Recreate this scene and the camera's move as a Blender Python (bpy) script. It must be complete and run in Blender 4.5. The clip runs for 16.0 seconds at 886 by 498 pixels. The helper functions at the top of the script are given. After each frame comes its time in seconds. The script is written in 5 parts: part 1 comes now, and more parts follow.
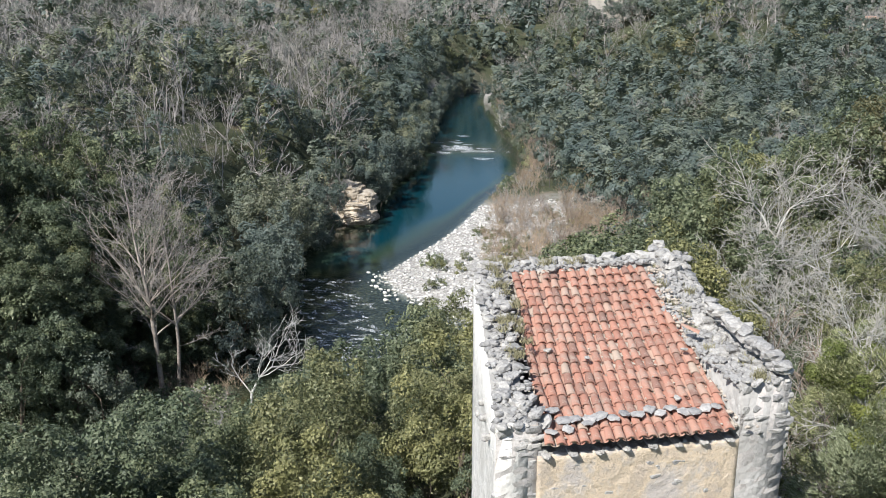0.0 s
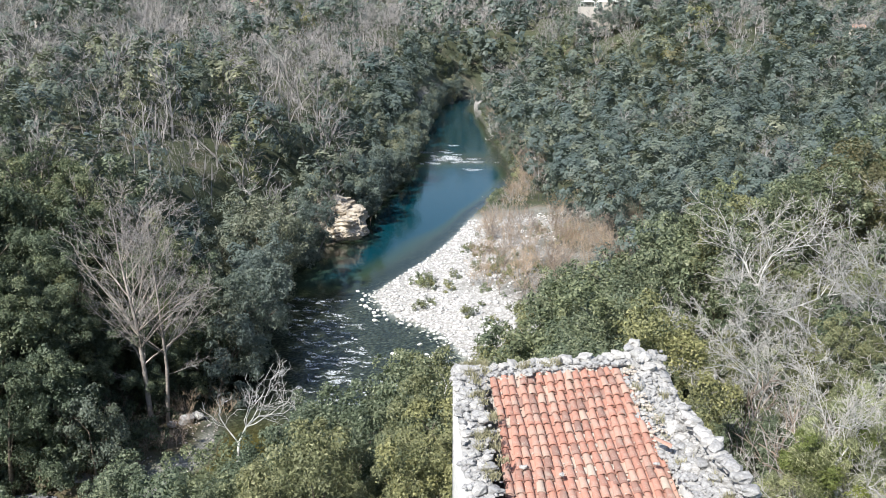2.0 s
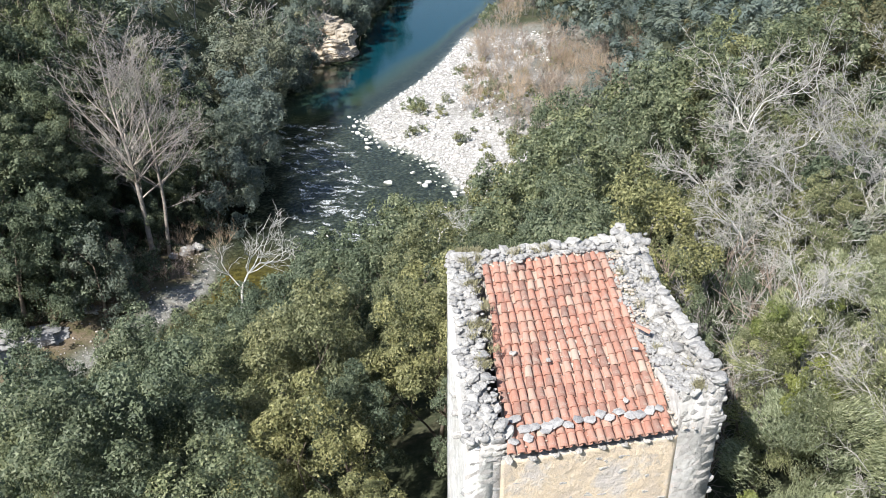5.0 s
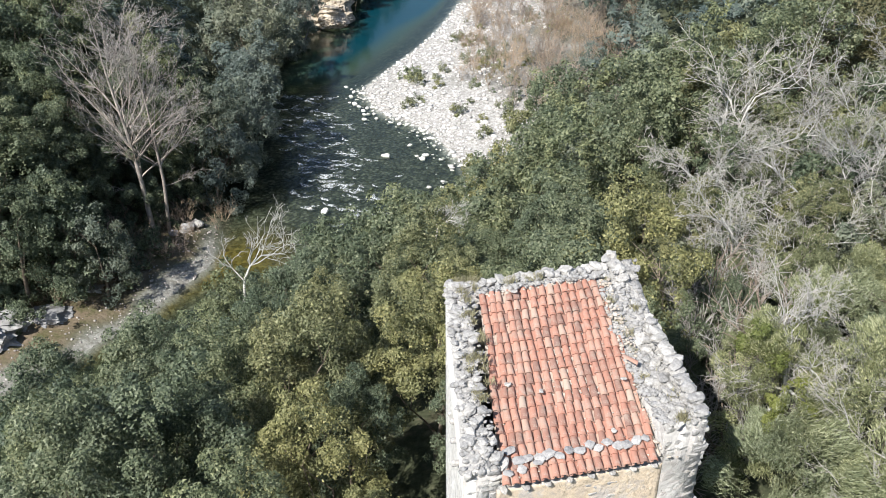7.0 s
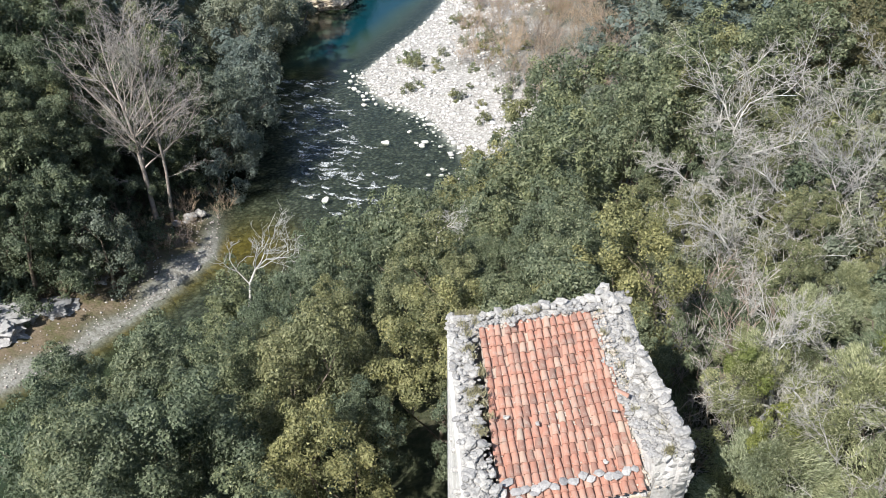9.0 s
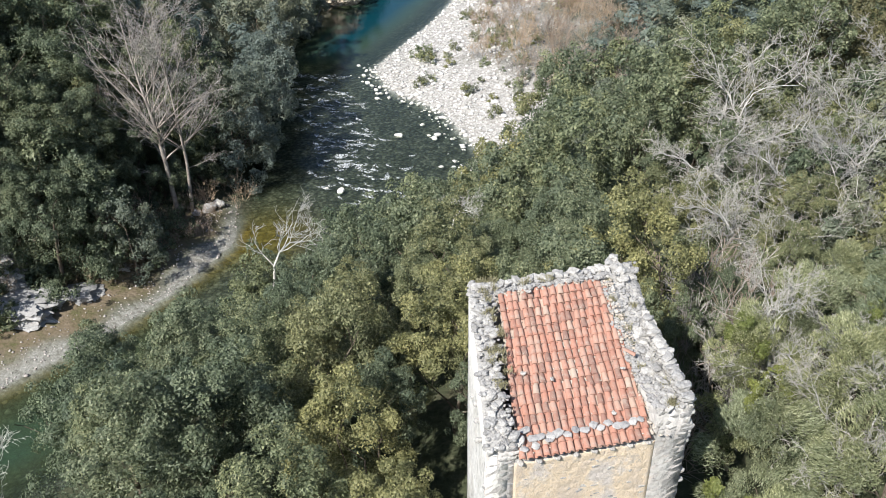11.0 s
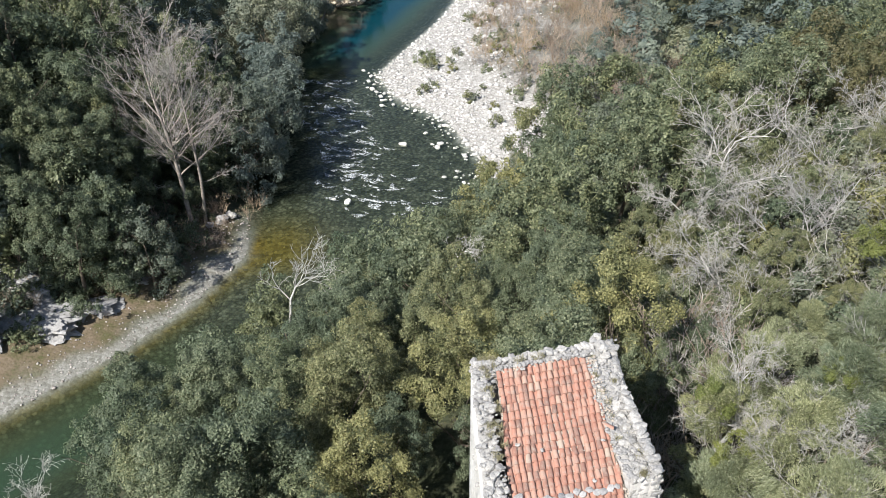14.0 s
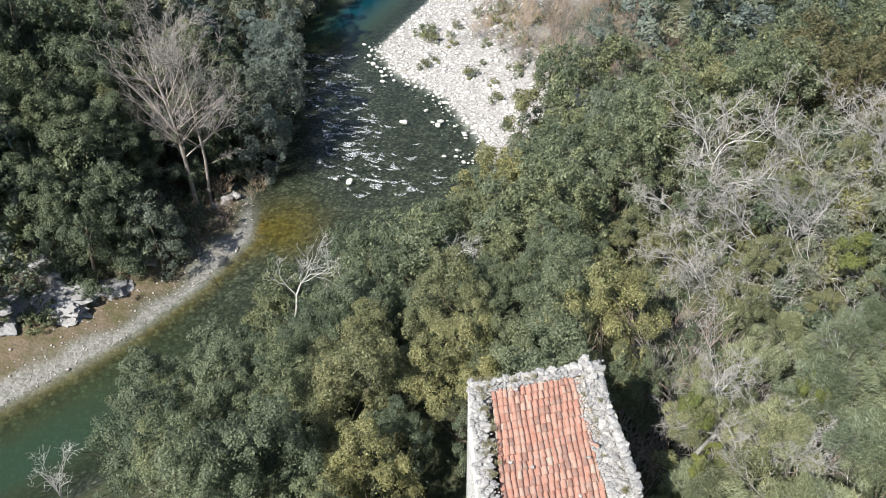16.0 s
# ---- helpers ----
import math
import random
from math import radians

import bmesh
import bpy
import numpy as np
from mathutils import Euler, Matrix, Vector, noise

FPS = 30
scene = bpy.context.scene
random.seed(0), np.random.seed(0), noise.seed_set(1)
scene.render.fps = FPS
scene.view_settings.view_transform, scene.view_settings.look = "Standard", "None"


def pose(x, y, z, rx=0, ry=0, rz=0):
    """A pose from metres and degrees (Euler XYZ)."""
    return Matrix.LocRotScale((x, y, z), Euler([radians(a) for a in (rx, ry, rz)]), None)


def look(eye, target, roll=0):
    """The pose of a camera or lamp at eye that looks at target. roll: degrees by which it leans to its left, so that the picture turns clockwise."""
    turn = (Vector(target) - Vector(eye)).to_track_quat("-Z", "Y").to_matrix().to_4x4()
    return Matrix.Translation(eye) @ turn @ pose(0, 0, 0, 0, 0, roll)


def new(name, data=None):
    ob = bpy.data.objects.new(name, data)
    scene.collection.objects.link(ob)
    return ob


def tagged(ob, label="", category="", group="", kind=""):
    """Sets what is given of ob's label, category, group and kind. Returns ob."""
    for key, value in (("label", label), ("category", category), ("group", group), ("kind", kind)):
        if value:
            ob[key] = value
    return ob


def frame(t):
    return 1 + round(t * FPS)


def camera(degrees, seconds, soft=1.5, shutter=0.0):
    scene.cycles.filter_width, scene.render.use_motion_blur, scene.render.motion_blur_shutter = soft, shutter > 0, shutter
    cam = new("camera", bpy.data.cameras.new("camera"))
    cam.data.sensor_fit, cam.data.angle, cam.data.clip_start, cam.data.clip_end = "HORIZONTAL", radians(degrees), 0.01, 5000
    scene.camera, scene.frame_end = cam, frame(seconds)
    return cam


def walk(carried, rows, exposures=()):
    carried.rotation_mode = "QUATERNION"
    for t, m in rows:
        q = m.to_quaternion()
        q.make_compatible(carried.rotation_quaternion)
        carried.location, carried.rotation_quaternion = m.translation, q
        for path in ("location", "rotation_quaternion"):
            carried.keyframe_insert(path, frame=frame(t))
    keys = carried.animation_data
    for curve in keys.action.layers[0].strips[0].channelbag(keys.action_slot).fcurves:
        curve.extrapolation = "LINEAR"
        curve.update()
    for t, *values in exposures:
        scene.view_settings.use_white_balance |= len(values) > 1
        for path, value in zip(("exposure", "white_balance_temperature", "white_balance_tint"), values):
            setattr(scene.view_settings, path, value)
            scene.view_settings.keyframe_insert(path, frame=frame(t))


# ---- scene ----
cam = camera(55.1, 16.0, soft=0.7)
METRES, EYE, TILT, LEAN, TURN = 21.0, 36.0, -14.7, 0.0, 0.0
ROWS = [
    (0.0, 0.0, 0.0, 0.0, 0.0, 0.0, 0.0),
    (0.5, 0.01, 0.0086, 0.0045, -0.18, -0.06, -0.01),
    (1.0, 0.0136, 0.009, 0.0286, -0.33, -0.0, 0.03),
    (1.5, 0.0141, -0.0046, 0.0729, -0.48, 0.05, 0.06),
    (2.0, 0.0135, -0.0199, 0.1211, -0.61, 0.12, 0.09),
    (2.5, 0.0121, -0.0342, 0.171, -0.74, 0.65, 0.15),
    (3.0, 0.0104, -0.0415, 0.1999, -0.85, -1.38, 0.2),
    (3.5, 0.0096, -0.0423, 0.2069, -0.95, -3.77, 0.25),
    (4.0, 0.01, -0.0436, 0.2094, -1.04, -6.41, 0.33),
    (4.5, 0.0106, -0.0457, 0.2091, -1.11, -9.85, 0.39),
    (7.0, 0.0094, -0.0716, 0.3221, -1.42, -15.42, 0.55),
    (7.5, 0.0067, -0.0749, 0.3335, -1.44, -15.43, 0.58),
    (8.0, 0.0057, -0.082, 0.3579, -1.47, -15.53, 0.62),
    (8.5, 0.0064, -0.0955, 0.4019, -1.5, -16.59, 0.65),
    (9.0, 0.0061, -0.1021, 0.4216, -1.52, -17.34, 0.66),
    (9.5, 0.0001, -0.1215, 0.4197, -1.49, -17.37, 0.75),
    (10.0, -0.007, -0.1504, 0.4128, -1.16, -17.44, 0.71),
    (12.5, -0.0226, -0.2845, 0.5097, -0.87, -17.7, 0.76),
    (13.0, -0.0229, -0.2963, 0.5596, -0.86, -17.71, 0.74),
    (13.5, -0.0238, -0.3181, 0.6055, -0.83, -17.8, 0.75),
    (14.0, -0.0237, -0.3383, 0.6526, -0.82, -19.2, 0.69),
    (14.5, -0.0234, -0.3538, 0.7016, -0.8, -22.23, 0.67),
    (15.0, -0.0225, -0.3688, 0.7509, -0.8, -22.26, 0.64),
    (15.5, -0.0223, -0.383, 0.7978, -0.78, -22.27, 0.63),
    (16.0, -0.0211, -0.3895, 0.8162, -0.77, -22.23, 0.59),
]
walk(cam, [(t, pose(0, 0, EYE, TILT, LEAN, TURN) @ pose(METRES * x, METRES * y, METRES * z, 90 + pitch, roll, yaw)) for t, x, y, z, yaw, pitch, roll in ROWS],
     [(0.0, 0.37, 6250, 10), (1.0, 0.47, 6220, 10), (2.5, 0.70, 6170, 10), (4.5, 0.69, 6250, 10), (7.0, 0.59, 6310, 10), (10.0, 0.55, 6330, 10), (12.5, 0.53, 6340, 10), (16.0, 0.53, 6360, 10)])

# ---- world, sun, exposure ----
SUN_EL, SUN_AZ = 45.0, 218.0            # height of the sun and its compass bearing from +y, clockwise
world = bpy.data.worlds.new("world")
scene.world = world
world.use_nodes = True
wn = world.node_tree
sky = wn.nodes.new("ShaderNodeTexSky")
sky.sky_type = "NISHITA"
sky.sun_disc = False
sky.sun_elevation = radians(SUN_EL)
sky.sun_rotation = radians(SUN_AZ)
sky.altitude = 200
wn.nodes["Background"].inputs["Strength"].default_value = 0.088
wn.links.new(sky.outputs[0], wn.nodes["Background"].inputs["Color"])
sun = new("sun", bpy.data.lights.new("sun", "SUN"))
sun.data.energy = 5.0
sun.data.angle = radians(0.53)
sun.data.color = (1.0, 0.955, 0.89)
to_sun = Vector((math.sin(radians(SUN_AZ)) * math.cos(radians(SUN_EL)), math.cos(radians(SUN_AZ)) * math.cos(radians(SUN_EL)), math.sin(radians(SUN_EL))))
sun.matrix_world = look(to_sun * 300, (0, 0, 0))

rng = np.random.default_rng(7)


# ---- materials ----
class Mat:
    """A small builder for node materials."""

    def __init__(self, name, rough=0.8, spec=0.3):
        self.m = bpy.data.materials.new(name)
        self.m.use_nodes = True
        self.t = self.m.node_tree
        self.b = self.t.nodes["Principled BSDF"]
        self.out = self.t.nodes["Material Output"]
        self.b.inputs["Roughness"].default_value = rough
        self.b.inputs["Specular IOR Level"].default_value = spec
        self.co = None

    def node(self, kind, **sets):
        n = self.t.nodes.new(kind)
        for k, v in sets.items():
            n.inputs[k].default_value = v
        return n

    def link(self, a, b):
        self.t.links.new(a, b)

    def coords(self, world_space=False):
        if world_space:
            return self.t.nodes.new("ShaderNodeNewGeometry").outputs["Position"]
        if self.co is None:
            self.co = self.t.nodes.new("ShaderNodeTexCoord").outputs["Object"]
        return self.co

    def noise(self, scale, detail=4, rough=0.6, world_space=False):
        n = self.node("ShaderNodeTexNoise", Scale=scale, Detail=detail, Roughness=rough)
        self.link(self.coords(world_space), n.inputs["Vector"])
        return n.outputs["Fac"]

    def voronoi(self, scale, feature="F1", world_space=False):
        n = self.node("ShaderNodeTexVoronoi", Scale=scale)
        n.feature = feature
        self.link(self.coords(world_space), n.inputs["Vector"])
        return n

    def ramp(self, fac, *stops):
        n = self.t.nodes.new("ShaderNodeValToRGB")
        e = n.color_ramp.elements
        while len(e) < len(stops):
            e.new(0.5)
        for el, (p, c) in zip(e, stops):
            el.position = p
            el.color = (*c, 1) if len(c) == 3 else c
        self.link(fac, n.inputs["Fac"])
        return n.outputs["Color"]

    def mix(self, fac, a, b, mode="MIX"):
        n = self.t.nodes.new("ShaderNodeMix")
        n.data_type = "RGBA"
        n.blend_type = mode
        for sock, v in ((n.inputs["Factor"], fac), (n.inputs[6], a), (n.inputs[7], b)):
            if isinstance(v, (int, float)):
                sock.default_value = v
            elif isinstance(v, tuple):
                sock.default_value = (*v, 1)
            else:
                self.link(v, sock)
        return n.outputs[2]

    def math(self, op, a, b=0.0):
        n = self.t.nodes.new("ShaderNodeMath")
        n.operation = op
        for i, v in enumerate((a, b)):
            if isinstance(v, (int, float)):
                n.inputs[i].default_value = v
            else:
                self.link(v, n.inputs[i])
        return n.outputs[0]

    def attribute(self, name):
        n = self.t.nodes.new("ShaderNodeAttribute")
        n.attribute_name = name
        return n.outputs["Fac"]

    def random(self):
        return self.t.nodes.new("ShaderNodeObjectInfo").outputs["Random"]

    def island(self):
        return self.t.nodes.new("ShaderNodeNewGeometry").outputs["Random Per Island"]

    def colour(self, c):
        self.link(c, self.b.inputs["Base Color"])
        return self

    def bump(self, height, strength, distance):
        n = self.node("ShaderNodeBump", Strength=strength, Distance=distance)
        self.link(height, n.inputs["Height"])
        self.link(n.outputs["Normal"], self.b.inputs["Normal"])
        return self


def leaf_material(name, dark, mid, light, translucent=0.14, rough=0.5, per_tree="object"):
    """Leaves that vary singly, by patches and from tree to tree."""
    m = Mat(name, rough, 0.25)
    per_leaf = m.ramp(m.island(), (0.0, dark), (0.55, mid), (1.0, light))
    own = m.attribute("tint") if per_tree == "tint" else m.random()
    whole = m.ramp(own, (0.0, (0.72, 0.78, 0.80)), (0.5, (1.0, 1.0, 1.0)), (1.0, (1.20, 1.14, 0.98)))
    patch = m.ramp(m.noise(0.35, 2, 0.5, True), (0.35, (0.84, 0.87, 0.87)), (0.65, (1.13, 1.09, 1.0)))
    c = m.mix(1.0, m.mix(1.0, per_leaf, whole, "MULTIPLY"), patch, "MULTIPLY")
    m.colour(c)
    tr = m.t.nodes.new("ShaderNodeBsdfTranslucent")
    m.link(m.mix(1.0, c, (1.0, 1.2, 0.68), "MULTIPLY"), tr.inputs["Color"])
    ms = m.t.nodes.new("ShaderNodeMixShader")
    ms.inputs[0].default_value = translucent
    m.link(m.b.outputs[0], ms.inputs[1])
    m.link(tr.outputs[0], ms.inputs[2])
    m.link(ms.outputs[0], m.out.inputs["Surface"])
    return m.m


OAK_GREENS = ((0.072, 0.092, 0.058), (0.136, 0.162, 0.101), (0.248, 0.274, 0.182))
OLIVE_GREENS = ((0.100, 0.110, 0.056), (0.182, 0.190, 0.100), (0.300, 0.304, 0.172))
GREY_GREENS = ((0.130, 0.145, 0.108), (0.185, 0.202, 0.152), (0.265, 0.280, 0.220))
# oak greens shifted bluer and paler: distance haze is put into this colour
HAZED_GREENS = ((0.098, 0.124, 0.113), (0.136, 0.168, 0.152), (0.186, 0.218, 0.198))
RUST_BROWNS = ((0.092, 0.090, 0.048), (0.138, 0.131, 0.072), (0.195, 0.182, 0.108))
LEAF_OAK = leaf_material("holm_oak_leaf", *OAK_GREENS)
LEAF_HAZED = leaf_material("hazed_holm_oak_leaf", *HAZED_GREENS)
LEAF_OLIVE = leaf_material("olive_green_leaf", *OLIVE_GREENS)
LEAF_FRESH = leaf_material("fresh_green_leaf", (0.130, 0.150, 0.086), (0.236, 0.260, 0.156), (0.420, 0.440, 0.310), 0.2)
LEAF_LIME = leaf_material("lime_green_leaf", (0.13, 0.155, 0.045), (0.19, 0.215, 0.072), (0.29, 0.31, 0.125), 0.3)
LEAF_RUST = leaf_material("ochre_brown_leaf", *RUST_BROWNS)
LEAF_GREY = leaf_material("grey_green_leaf", *GREY_GREENS)
WOOD_OAK_HAZED = leaf_material("far_wood_hazed_evergreen", *HAZED_GREENS, per_tree="tint")
WOOD_OLIVE = leaf_material("far_wood_olive", *OLIVE_GREENS, per_tree="tint")
WOOD_RUST = leaf_material("far_wood_ochre", *RUST_BROWNS, per_tree="tint")
WOOD_GREY = leaf_material("far_wood_grey_green", *GREY_GREENS, per_tree="tint")


def bark_material(name, a, b, c, scale=6.0):
    m = Mat(name, 0.85, 0.2)
    n = m.noise(scale, 5, 0.7)
    base = m.ramp(n, (0.3, a), (0.5, b), (0.72, c))
    whole = m.ramp(m.random(), (0.0, (0.8, 0.8, 0.8)), (1.0, (1.2, 1.18, 1.12)))
    m.colour(m.mix(1.0, base, whole, "MULTIPLY")).bump(n, 0.4, 0.02)
    return m.m


BARK = bark_material("dark_bark", (0.07, 0.055, 0.04), (0.14, 0.115, 0.09), (0.24, 0.21, 0.175))
BARK_SILVER = bark_material("lichen_silver_bark", (0.24, 0.237, 0.222), (0.43, 0.427, 0.406), (0.61, 0.607, 0.58), 2.5)
BARK_PALE = bark_material("pale_poplar_bark", (0.20, 0.175, 0.155), (0.36, 0.32, 0.285), (0.52, 0.48, 0.43), 2.0)
TWIG = bark_material("grey_brown_twig", (0.20, 0.187, 0.18), (0.32, 0.302, 0.29), (0.45, 0.43, 0.41), 0.6)
TWIG_SILVER = bark_material("pale_lichen_twig", (0.22, 0.21, 0.198), (0.34, 0.33, 0.312), (0.47, 0.46, 0.44), 0.8)
TWIG_TAN = bark_material("tan_willow_twig", (0.22, 0.165, 0.115), (0.36, 0.28, 0.205), (0.50, 0.42, 0.31), 0.6)
TWIG_RED = bark_material("reddish_twig", (0.19, 0.15, 0.12), (0.29, 0.235, 0.195), (0.41, 0.345, 0.29), 0.6)


def stone_material(name, a, b, c, warm=(0.52, 0.46, 0.38), scale=5.0):
    m = Mat(name, 0.9, 0.2)
    n1 = m.noise(scale, 6, 0.65)
    n2 = m.noise(scale * 6, 4, 0.7)
    base = m.ramp(n1, (0.28, a), (0.5, b), (0.72, c))
    base = m.mix(m.math("MULTIPLY", m.noise(scale * 0.35, 3, 0.5), 0.28), base, warm)
    lichen = m.ramp(n2, (0.54, (1.0, 1.0, 1.0)), (0.7, (0.55, 0.55, 0.52)))
    base = m.mix(1.0, base, lichen, "MULTIPLY")
    whole = m.ramp(m.random(), (0.0, (0.78, 0.78, 0.78)), (1.0, (1.18, 1.16, 1.12)))
    m.colour(m.mix(1.0, base, whole, "MULTIPLY")).bump(n2, 0.6, 0.02)
    return m.m


STONE = stone_material("grey_limestone", (0.25, 0.25, 0.248), (0.40, 0.40, 0.398), (0.56, 0.56, 0.555))
STONE_SLAB = stone_material("grey_slab", (0.27, 0.27, 0.28), (0.40, 0.40, 0.41), (0.52, 0.52, 0.52))
STONE_RIVER = stone_material("white_river_cobble", (0.50, 0.49, 0.47), (0.66, 0.65, 0.63), (0.78, 0.77, 0.75), (0.68, 0.62, 0.52), 3.0)
STONE_CLIFF = stone_material("tan_cliff_rock", (0.27, 0.235, 0.19), (0.45, 0.405, 0.34), (0.62, 0.585, 0.52), (0.50, 0.37, 0.22), 0.8)


def gravel_material(name, a, b, c):
    m = Mat(name, 0.9, 0.2)
    base = m.ramp(m.island(), (0.0, a), (0.4, b), (1.0, c))
    n = m.noise(9.0, 4, 0.7)
    m.colour(m.mix(1.0, base, m.ramp(n, (0.35, (0.8, 0.79, 0.76)), (0.65, (1.05, 1.05, 1.05))), "MULTIPLY")).bump(n, 0.4, 0.02)
    return m.m


GRAVEL = gravel_material("white_gravel", (0.39, 0.38, 0.36), (0.57, 0.56, 0.54), (0.74, 0.73, 0.71))
PEBBLE = gravel_material("pinkish_pebbles", (0.27, 0.24, 0.22), (0.40, 0.365, 0.34), (0.54, 0.50, 0.47))


def wall_material(name, a, b, c, stain, plastered=False):
    """Lime mortar and rubble: patches, courses of small stones and dark pits."""
    m = Mat(name, 0.95, 0.15)
    n1 = m.noise(0.9, 5, 0.62)
    base = m.ramp(n1, (0.32, a), (0.5, b), (0.68, c))
    v = m.voronoi(7.0)
    if plastered:                                         # smooth coat with greyer and pinker patches and scars
        base = m.mix(m.ramp(m.noise(0.9, 5, 0.7), (0.50, (0, 0, 0)), (0.62, (0.8, 0.8, 0.8))), base, (0.58, 0.53, 0.50))
        base = m.mix(m.ramp(m.noise(2.6, 6, 0.75), (0.57, (0, 0, 0)), (0.63, (0.8, 0.8, 0.8))), base, (0.54, 0.47, 0.40))
        n2, n3 = m.noise(3.4, 7, 0.78), m.noise(20.0, 5, 0.7)
        m.colour(m.mix(1.0, base, m.ramp(n3, (0.35, (0.84, 0.83, 0.82)), (0.65, (1.06, 1.06, 1.06))), "MULTIPLY"))
        rub = m.voronoi(4.5).outputs["Distance"]
        return m.bump(m.math("ADD", m.math("ADD", m.math("MULTIPLY", n2, -1.5), m.math("MULTIPLY", rub, -0.5)), m.math("MULTIPLY", n3, 0.5)), 0.9, 0.04).m
    cell = m.ramp(v.outputs["Color"], (0.0, (0.84, 0.83, 0.81)), (1.0, (1.1, 1.09, 1.07)))
    base = m.mix(1.0, base, cell, "MULTIPLY")
    pits = m.noise(14.0, 5, 0.75)
    base = m.mix(m.ramp(pits, (0.60, (0, 0, 0)), (0.74, (0.75, 0.75, 0.75))), base, stain)
    m.colour(base)
    h = m.math("ADD", m.math("MULTIPLY", v.outputs["Distance"], -0.8), m.math("MULTIPLY", pits, 0.9))
    return m.bump(h, 0.8, 0.04).m


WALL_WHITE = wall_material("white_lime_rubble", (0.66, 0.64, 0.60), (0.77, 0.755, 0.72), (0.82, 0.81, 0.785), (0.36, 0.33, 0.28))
WALL_CREAM = wall_material("cream_worn_plaster", (0.60, 0.51, 0.42), (0.74, 0.61, 0.45), (0.80, 0.72, 0.60), (0.33, 0.29, 0.23), True)
WALL_PIER = wall_material("grey_worn_plaster", (0.46, 0.435, 0.41), (0.56, 0.53, 0.50), (0.64, 0.615, 0.585), (0.33, 0.29, 0.23), True)
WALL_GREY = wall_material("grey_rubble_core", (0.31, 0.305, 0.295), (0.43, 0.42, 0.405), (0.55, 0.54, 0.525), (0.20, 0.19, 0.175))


def tile_material():
    m = Mat("weathered_terracotta", 0.88, 0.2)
    own = m.ramp(m.random(), (0.0, (0.25, 0.155, 0.125)), (0.22, (0.37, 0.19, 0.14)), (0.6, (0.44, 0.225, 0.165)), (0.93, (0.45, 0.27, 0.205)), (1.0, (0.45, 0.36, 0.29)))
    n = m.noise(9.0, 5, 0.7)
    c = m.mix(m.ramp(m.noise(3.0, 5, 0.7, True), (0.5, (0, 0, 0)), (0.70, (0.75, 0.75, 0.75))), own, (0.37, 0.31, 0.26))
    c = m.mix(m.ramp(n, (0.58, (0, 0, 0)), (0.75, (0.6, 0.6, 0.6))), c, (0.60, 0.52, 0.44))
    spots = m.noise(26.0, 4, 0.7)
    c = m.mix(m.ramp(spots, (0.60, (0, 0, 0)), (0.70, (0.6, 0.6, 0.6))), c, (0.30, 0.25, 0.22))
    m.colour(c).bump(n, 0.35, 0.01)
    return m.m


TILE = tile_material()


def plain(name, c, rough=0.8, spread=0.18, scale=4.0):
    m = Mat(name, rough, 0.25)
    n = m.noise(scale, 4, 0.65)
    m.colour(m.ramp(n, (0.3, tuple(v * (1 - spread) for v in c)), (0.7, tuple(min(v * (1 + spread), 0.9) for v in c)))).bump(n, 0.2, 0.01)
    return m.m


MORTAR = plain("crumbled_mortar", (0.44, 0.385, 0.325), 0.95, 0.3, 12.0)
GRASS_DRY = plain("dry_wall_grass", (0.30, 0.28, 0.17), 0.9, 0.35, 3.0)
HOUSE_WALL = plain("pale_house_wall", (0.50, 0.46, 0.40), 0.9, 0.12, 0.7)
HOUSE_ROOF = plain("far_terracotta_roof", (0.46, 0.25, 0.17), 0.9, 0.25, 2.0)
HOUSE_DARK = plain("dark_window_glass", (0.05, 0.055, 0.06), 0.2, 0.2, 1.0)
CANVAS = plain("white_canvas", (0.80, 0.79, 0.77), 0.8, 0.05, 0.5)
POLE_WOOD = plain("pole_grey", (0.32, 0.30, 0.28), 0.8, 0.2, 2.0)


